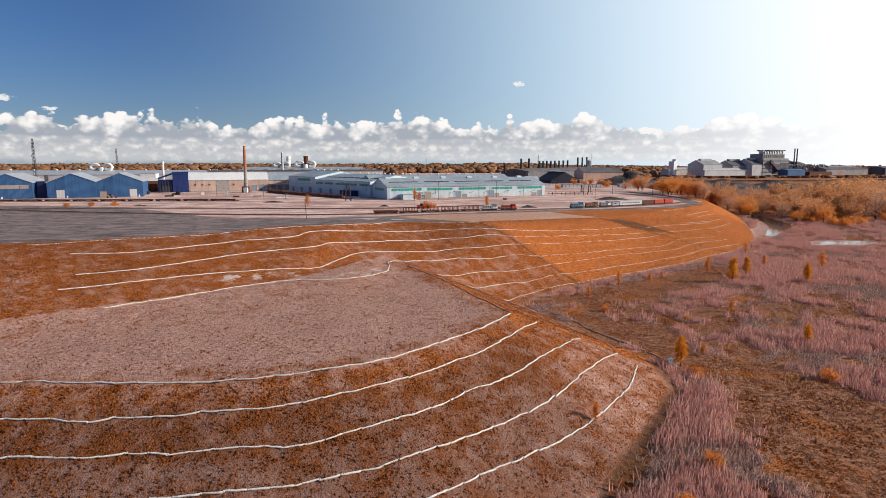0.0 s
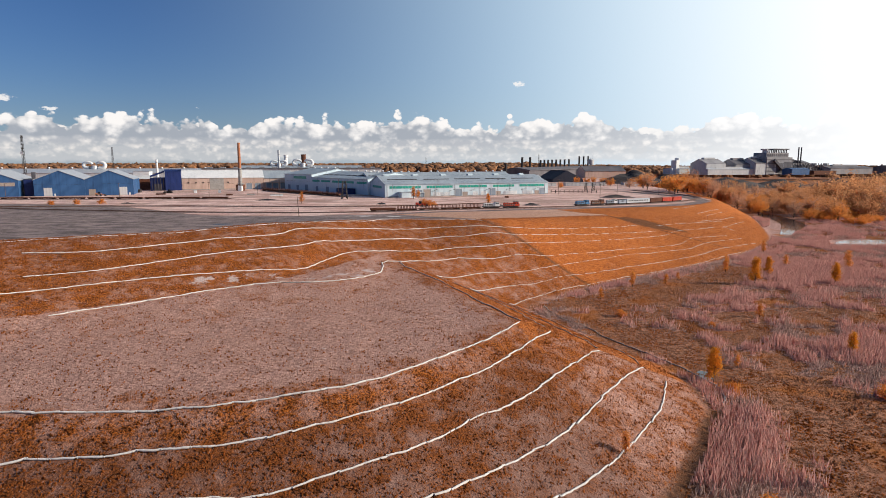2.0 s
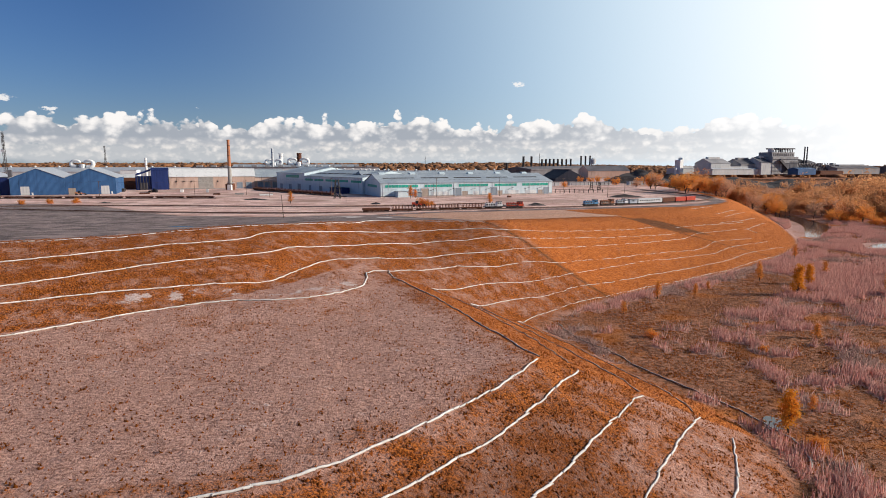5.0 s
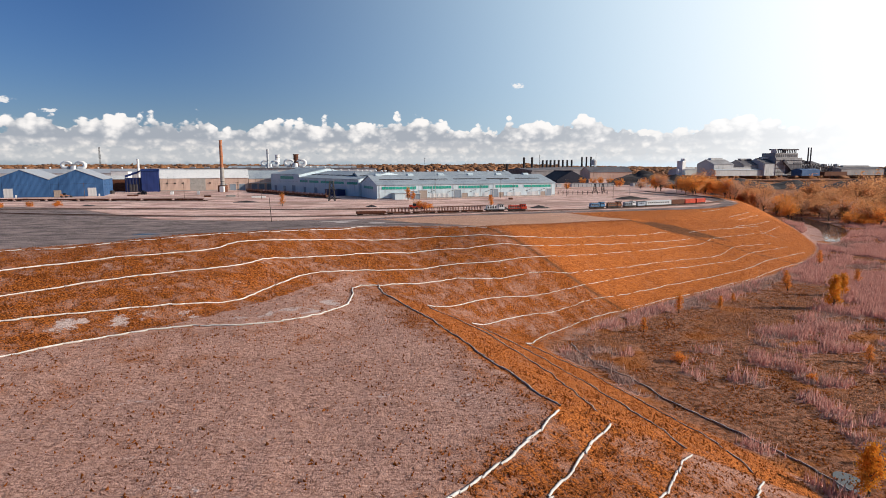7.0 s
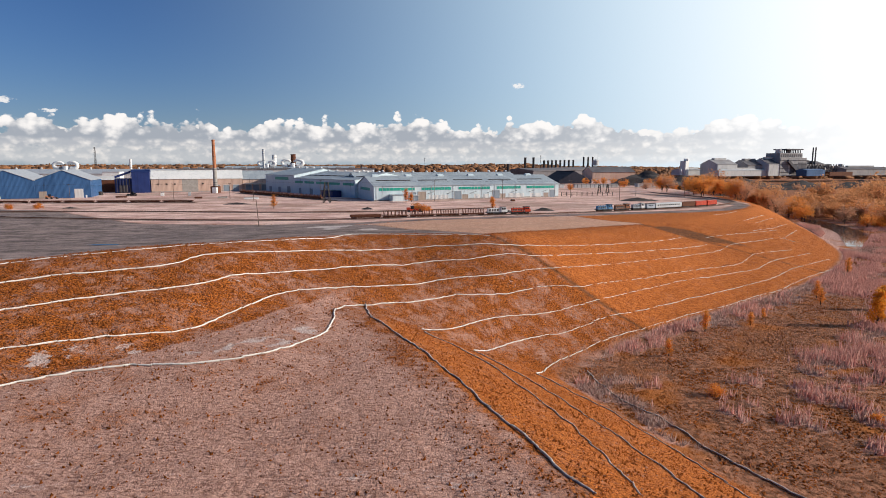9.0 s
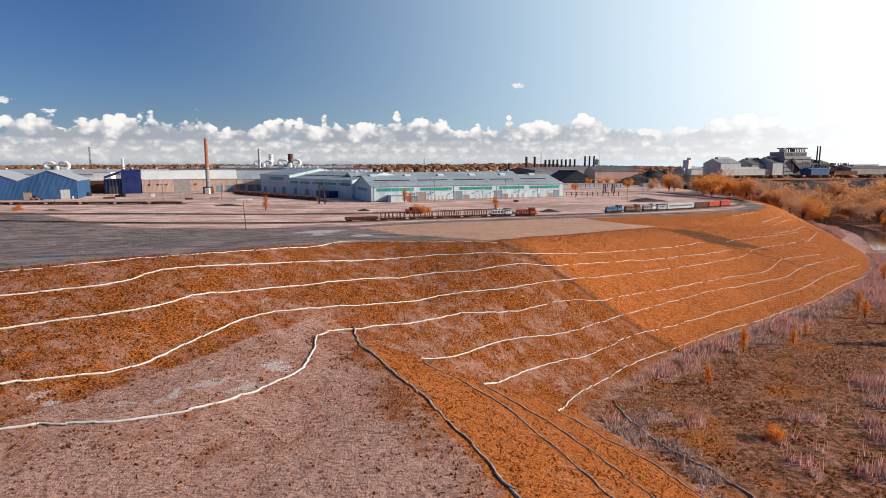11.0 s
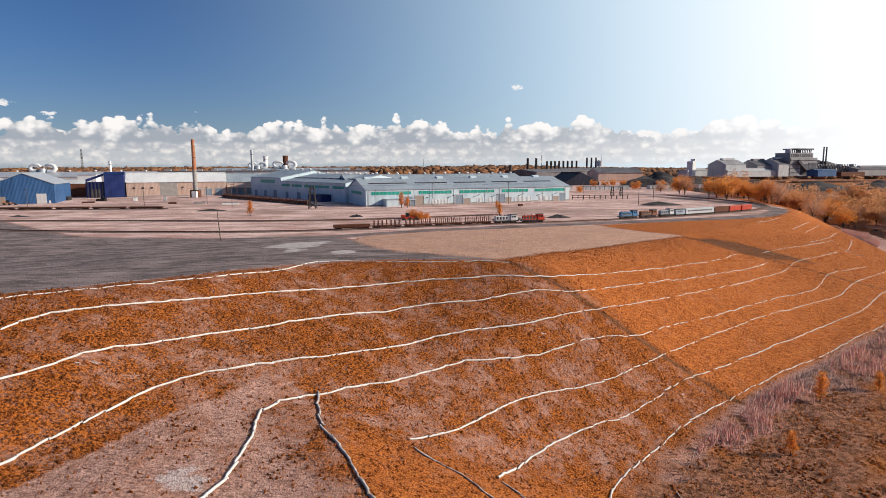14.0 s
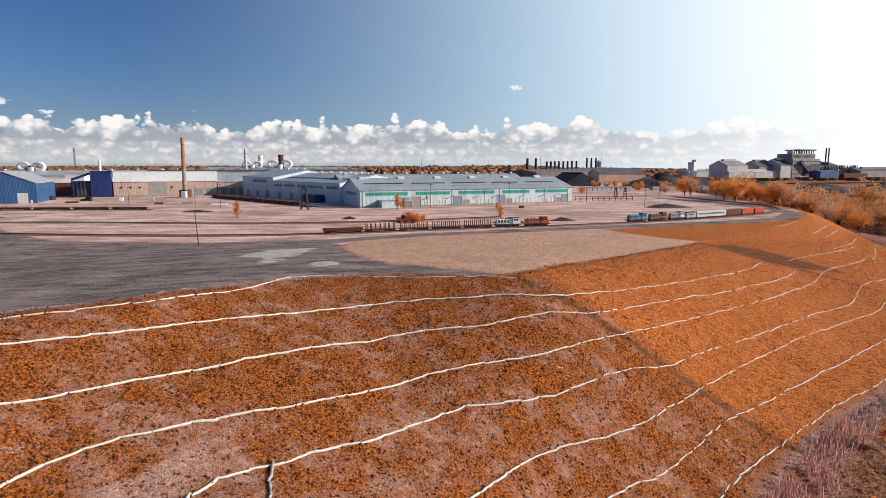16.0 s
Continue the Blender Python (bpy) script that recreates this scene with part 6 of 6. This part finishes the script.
# ---- trees ----
def tree_prototype(h, spread, mat, seed, leaf_n, leaf_size, label, columnar=False, bare=0.0):
    r = np.random.default_rng(seed)
    top = thing("tree", label, "tree", Matrix.Identity(4), "trees")
    bm = B()
    trunk_h = h * (0.34 if not columnar else 0.5)
    tube(bm, (0, 0, -0.5), (0.02 * h * r.normal(), 0.02 * h * r.normal(), trunk_h), 0.024 * h, 0.014 * h, 8)
    tips = []
    limbs = 15 if not columnar else 18
    for k in range(limbs):
        a = 2 * math.pi * (k * 0.618 + r.uniform(-0.1, 0.1))
        z0 = h * r.uniform(0.05, 0.30) if not columnar else h * (0.08 + 0.72 * k / limbs)
        reach = spread * r.uniform(0.45, 0.95)
        z1 = h * r.uniform(0.22, 0.92)
        if columnar:
            z1, reach = min(h, z0 + h * r.uniform(0.08, 0.2)), spread * r.uniform(0.5, 1.0) * (1.12 - z0 / h)
        mid = Vector((math.cos(a) * reach * 0.5, math.sin(a) * reach * 0.5, (z0 + z1) / 2 + 0.04 * h))
        tip = Vector((math.cos(a) * reach, math.sin(a) * reach, z1))
        tube(bm, (0, 0, z0), mid, 0.010 * h, 0.006 * h, 5, False)
        tube(bm, mid, tip, 0.006 * h, 0.002 * h, 5, False)
        tips += [mid, tip]
        for j in range(3):
            t2 = mid.lerp(tip, r.uniform(0.2, 0.9)) + Vector(r.normal(0, 0.13 * spread, 3))
            tube(bm, mid.lerp(tip, r.uniform(0.1, 0.6)), t2, 0.004 * h, 0.0015 * h, 4, False)
            tips.append(t2)
    tips.append(Vector((0, 0, h * 0.95)))
    part("trunk", bm, M["bark"], top)
    c = np.array([tuple(t) for t in tips])
    pick = r.integers(0, len(c), leaf_n)
    sp = spread * (0.20 if not columnar else 0.22)
    pos = c[pick] + r.normal(0, 1, (leaf_n, 3)) * np.array([sp, sp, sp * 0.8])
    pos[:, 2] = np.clip(pos[:, 2], 0.1 * h, h * 1.03)
    n1 = r.normal(0, 1, (leaf_n, 3))
    n1 /= np.linalg.norm(n1, axis=1)[:, None]
    n2 = np.cross(n1, r.normal(0, 1, (leaf_n, 3)))
    n2 /= np.linalg.norm(n2, axis=1)[:, None]
    s = leaf_size * r.uniform(0.5, 1.2, leaf_n)[:, None]
    v = np.stack([pos - n1 * s, pos + n2 * s * 0.6, pos + n1 * s, pos - n2 * s * 0.6], 1)
    me = bpy.data.meshes.new("crown")
    me.vertices.add(4 * leaf_n)
    me.vertices.foreach_set("co", v.ravel())
    q = np.arange(4 * leaf_n)
    me.loops.add(4 * leaf_n)
    me.loops.foreach_set("vertex_index", q)
    me.polygons.add(leaf_n)
    me.polygons.foreach_set("loop_start", q[::4])
    me.update(calc_edges=True)
    me.materials.append(mat)
    ob = new("crown", me)
    ob.parent = top
    return top


KINDS = dict(
    oak=tree_prototype(20, 9.5, M["leaf_brown"], 1, 2400, 0.68, "broad tree with brown autumn leaves"),
    oak2=tree_prototype(22, 8.5, M["leaf_brown"], 2, 2400, 0.68, "tall tree with brown autumn leaves"),
    maple=tree_prototype(14, 7.0, M["leaf_orange"], 3, 2000, 0.5, "bushy tree with bright orange leaves"),
    dull=tree_prototype(15, 6.5, M["leaf_dull"], 4, 1500, 0.42, "thinly leaved tree with dull grey-brown twigs"),
    birch=tree_prototype(7.0, 1.6, M["leaf_yellow"], 5, 2600, 0.17, "slender sapling with yellow-orange leaves", True),
    sapling=tree_prototype(5.4, 1.4, M["leaf_orange"], 6, 1100, 0.16, "young tree with sparse orange leaves", True),
    scrub=tree_prototype(9, 5.5, M["leaf_dull"], 11, 700, 0.55, "distant scrubby tree with dull autumn leaves"),
    far_maple=tree_prototype(11, 6.0, M["leaf_orange"], 12, 800, 0.6, "distant bushy tree with orange leaves"),
    bush=tree_prototype(3.4, 2.4, M["leaf_orange"], 8, 1500, 0.2, "low bush with orange leaves"),
)
used = set()


def plant_tree(kind, x, y, scale=1.0, rz=None):
    rz = random.uniform(0, 360) if rz is None else rz
    m = pose(x, y, zat(x, y) - 0.05, 0, 0, rz)
    if kind not in used:
        used.add(kind)
        KINDS[kind].scale = (scale,) * 3
        KINDS[kind].matrix_world = m @ Matrix.Diagonal((scale, scale, scale, 1))
        return KINDS[kind]
    ob = copy_thing(KINDS[kind], m)
    ob.scale = (scale, scale, scale * random.uniform(0.9, 1.12))
    return ob


random.seed(12)
# saplings on the marsh edge
for kind, x, y, s in (("birch", 60.5, 131.5, 1.15), ("sapling", 75, 232, 1.15), ("sapling", 90, 237, 0.85), ("sapling", 98, 245, 0.65), ("birch", 125, 236, 1.5), ("birch", 141, 255, 1.15), ("sapling", 131, 272, 1.1), ("sapling", 126, 262, 1.1), ("sapling", 172, 316, 1.2), ("birch", 157, 236, 1.2), ("sapling", 184, 268, 1.6), ("sapling", 160, 275, 1.1), ("sapling", 100, 186, 0.9), ("birch", 104, 150, 0.8), ("sapling", 70, 140, 0.7), ("birch", 172, 180, 1.1), ("sapling", 57, 211, 0.8), ("bush", 57, 187, 0.7), ("bush", 46, 82, 0.8), ("bush", 36, 68, 0.9), ("bush", 92, 122, 0.9), ("sapling", 28.5, 92, 0.7), ("bush", 62, 126, 0.6), ("bush", 80, 175, 0.5)):
    plant_tree(kind, x, y, s)
# yard bushes
for kind, x, y, s in (("bush", -12, 452, 1.5), ("bush", -8, 450, 1.2), ("bush", -5, 455, 1.0), ("sapling", -24, 540, 2.0), ("sapling", -20, 542, 1.6), ("sapling", 38, 470, 1.6), ("sapling", -110, 476, 1.7), ("bush", -285, 470, 1.2), ("bush", -268, 474, 1.2), ("bush", -300, 462, 1.1), ("sapling", 43, 538, 1.0)):
    plant_tree(kind, x, y, s)
# the wood along the creek
for k in range(80):
    t = random.random()
    x, y = 300 + 330 * t + random.uniform(-20, 60), 520 + 190 * t + random.uniform(-10, 130)
    kind = random.choices(("oak", "oak2", "maple", "dull"), (4, 4, 1, 4))[0]
    plant_tree(kind, x, y, random.uniform(0.75, 1.25) * (1.35 if x > 400 and kind in ("oak", "oak2") else 1.0))
for x, y, kind, s in ((330, 498, "oak", 1.1), (322, 480, "maple", 0.9), (338, 470, "bush", 2.0), (290, 540, "maple", 1.1), (280, 560, "dull", 1.2), (300, 575, "maple", 1.2), (268, 600, "dull", 1.3), (262, 575, "dull", 1.0), (310, 520, "dull", 1.0), (352, 478, "bush", 1.8), (318, 462, "bush", 2.2), (325, 458, "bush", 1.8), (360, 500, "oak2", 1.0), (390, 500, "bush", 2.2), (372, 470, "bush", 1.7), (410, 488, "dull", 0.8), (430, 540, "oak", 1.5), (460, 560, "oak2", 1.5), (400, 545, "oak2", 1.4), (500, 590, "oak", 1.6), (530, 560, "oak2", 1.5), (480, 520, "oak", 1.4)):
    plant_tree(kind, x, y, s)
for k in range(45):
    t = random.random()
    x, y = 296 + 190 * t + random.uniform(-8, 10), 505 + 25 * t + random.uniform(-22, 40)
    if abs((x - 262) * 0.86 - (y - 447) * 0.5) > 14:
        plant_tree(random.choices(("bush", "dull", "maple"), (6, 2, 1))[0], x, y, random.choice((1.3, 1.7, 2.1)) if k % 3 else 0.8)
for x, y in ((255, 640), (272, 655), (285, 640), (300, 660), (262, 690), (290, 700), (245, 720)):
    plant_tree(random.choice(("maple", "oak")), x, y, random.uniform(1.0, 1.5))
for k in range(20):
    x, y = random.uniform(232, 330), random.uniform(585, 720)
    plant_tree(random.choices(("maple", "oak", "dull"), (5, 2, 2))[0], x + 0.12 * (y - 585), y, random.uniform(0.9, 1.4))
for k in range(45):
    t = random.random()
    x, y = 296 + 210 * t + random.uniform(-6, 20), 524 + 40 * t + random.uniform(-8, 60)
    plant_tree(random.choices(("oak", "oak2", "maple", "dull"), (3, 3, 2, 4))[0], x, y, random.uniform(0.7, 1.05))
# trees and scrub between yard and works
for k in range(44):
    x = random.uniform(130, 900)
    y = random.uniform(700, 1250) if x < 520 else random.uniform(640, 1350)
    if 150 < x < 250 and 900 < y < 1080:
        continue
    plant_tree(random.choices(("far_maple", "scrub"), (2, 5))[0], x, y, random.uniform(0.7, 1.5))
for x, y in ((228, 930), (240, 935), (252, 925), (215, 940), (330, 905), (290, 890)):
    plant_tree("far_maple", x, y, random.uniform(0.8, 1.2))


# ---- far woods to the horizon ----
def build_far_woods():
    r = np.random.default_rng(3)
    n = 9000
    y = 1150 + 3600 * r.uniform(0, 1, n) ** 0.9
    x = r.uniform(-1, 1, n) * (y * 0.82 + 150)
    hills = fractal(x, y, 420, 201, 3)
    clear = (np.abs(x - 300) < 420) & (y < 1950) | ((x < -150) & (x > -1000) & (y < 1300)) | ((x > 560) & (x < 1700) & (y < 1850))
    ok = ~clear & (hills > 0.34)
    x, y = x[ok], y[ok]
    n = len(x)
    gz = height(x, y) + np.where(y > 1400, (fractal(x, y, 900, 71, 3) - 0.3) * 22 * step(1400, 4500, y), 0)
    bm = bmesh.new()
    bmesh.ops.create_icosphere(bm, subdivisions=2, radius=1.0)
    ico = np.array([v.co[:] for v in bm.verts])
    tri = np.array([[v.index for v in f.verts] for f in bm.faces])
    bm.free()
    sx = r.uniform(7, 15, n) * (1 + (y - 1150) / 3600)
    sz = r.uniform(6, 11.5, n) * (1 + 0.2 * (y - 1150) / 3600)
    wob = 1 + 0.30 * r.normal(0, 1, (n, len(ico)))
    v = ico[None] * wob[:, :, None] * np.stack([sx, sx, sz], -1)[:, None]
    v += np.stack([x, y, gz + sz * 0.55], -1)[:, None]
    f = tri[None] + (np.arange(n) * len(ico))[:, None, None]
    me = bpy.data.meshes.new("far_woods")
    me.vertices.add(n * len(ico))
    me.vertices.foreach_set("co", v.ravel())
    me.loops.add(f.size)
    me.loops.foreach_set("vertex_index", f.ravel())
    me.polygons.add(n * len(tri))
    me.polygons.foreach_set("loop_start", np.arange(0, f.size, 3))
    me.update(calc_edges=True)
    m = Nodes("far_autumn_woods", 0.95)
    isl = m.island()
    col = m.mix(m.ramp(isl, 0, 1, False), (0.20, 0.085, 0.035), (0.31, 0.14, 0.06))
    col = m.mix(m.ramp(m.noise(0.02, 4), 0.45, 0.65), col, (0.16, 0.085, 0.05))
    m.color(col)
    me.materials.append(m.mat)
    tagged(new("far_woods", me), "distant brown autumn woods up to the horizon", "woods", kind="stuff")


build_far_woods()


build_socks()
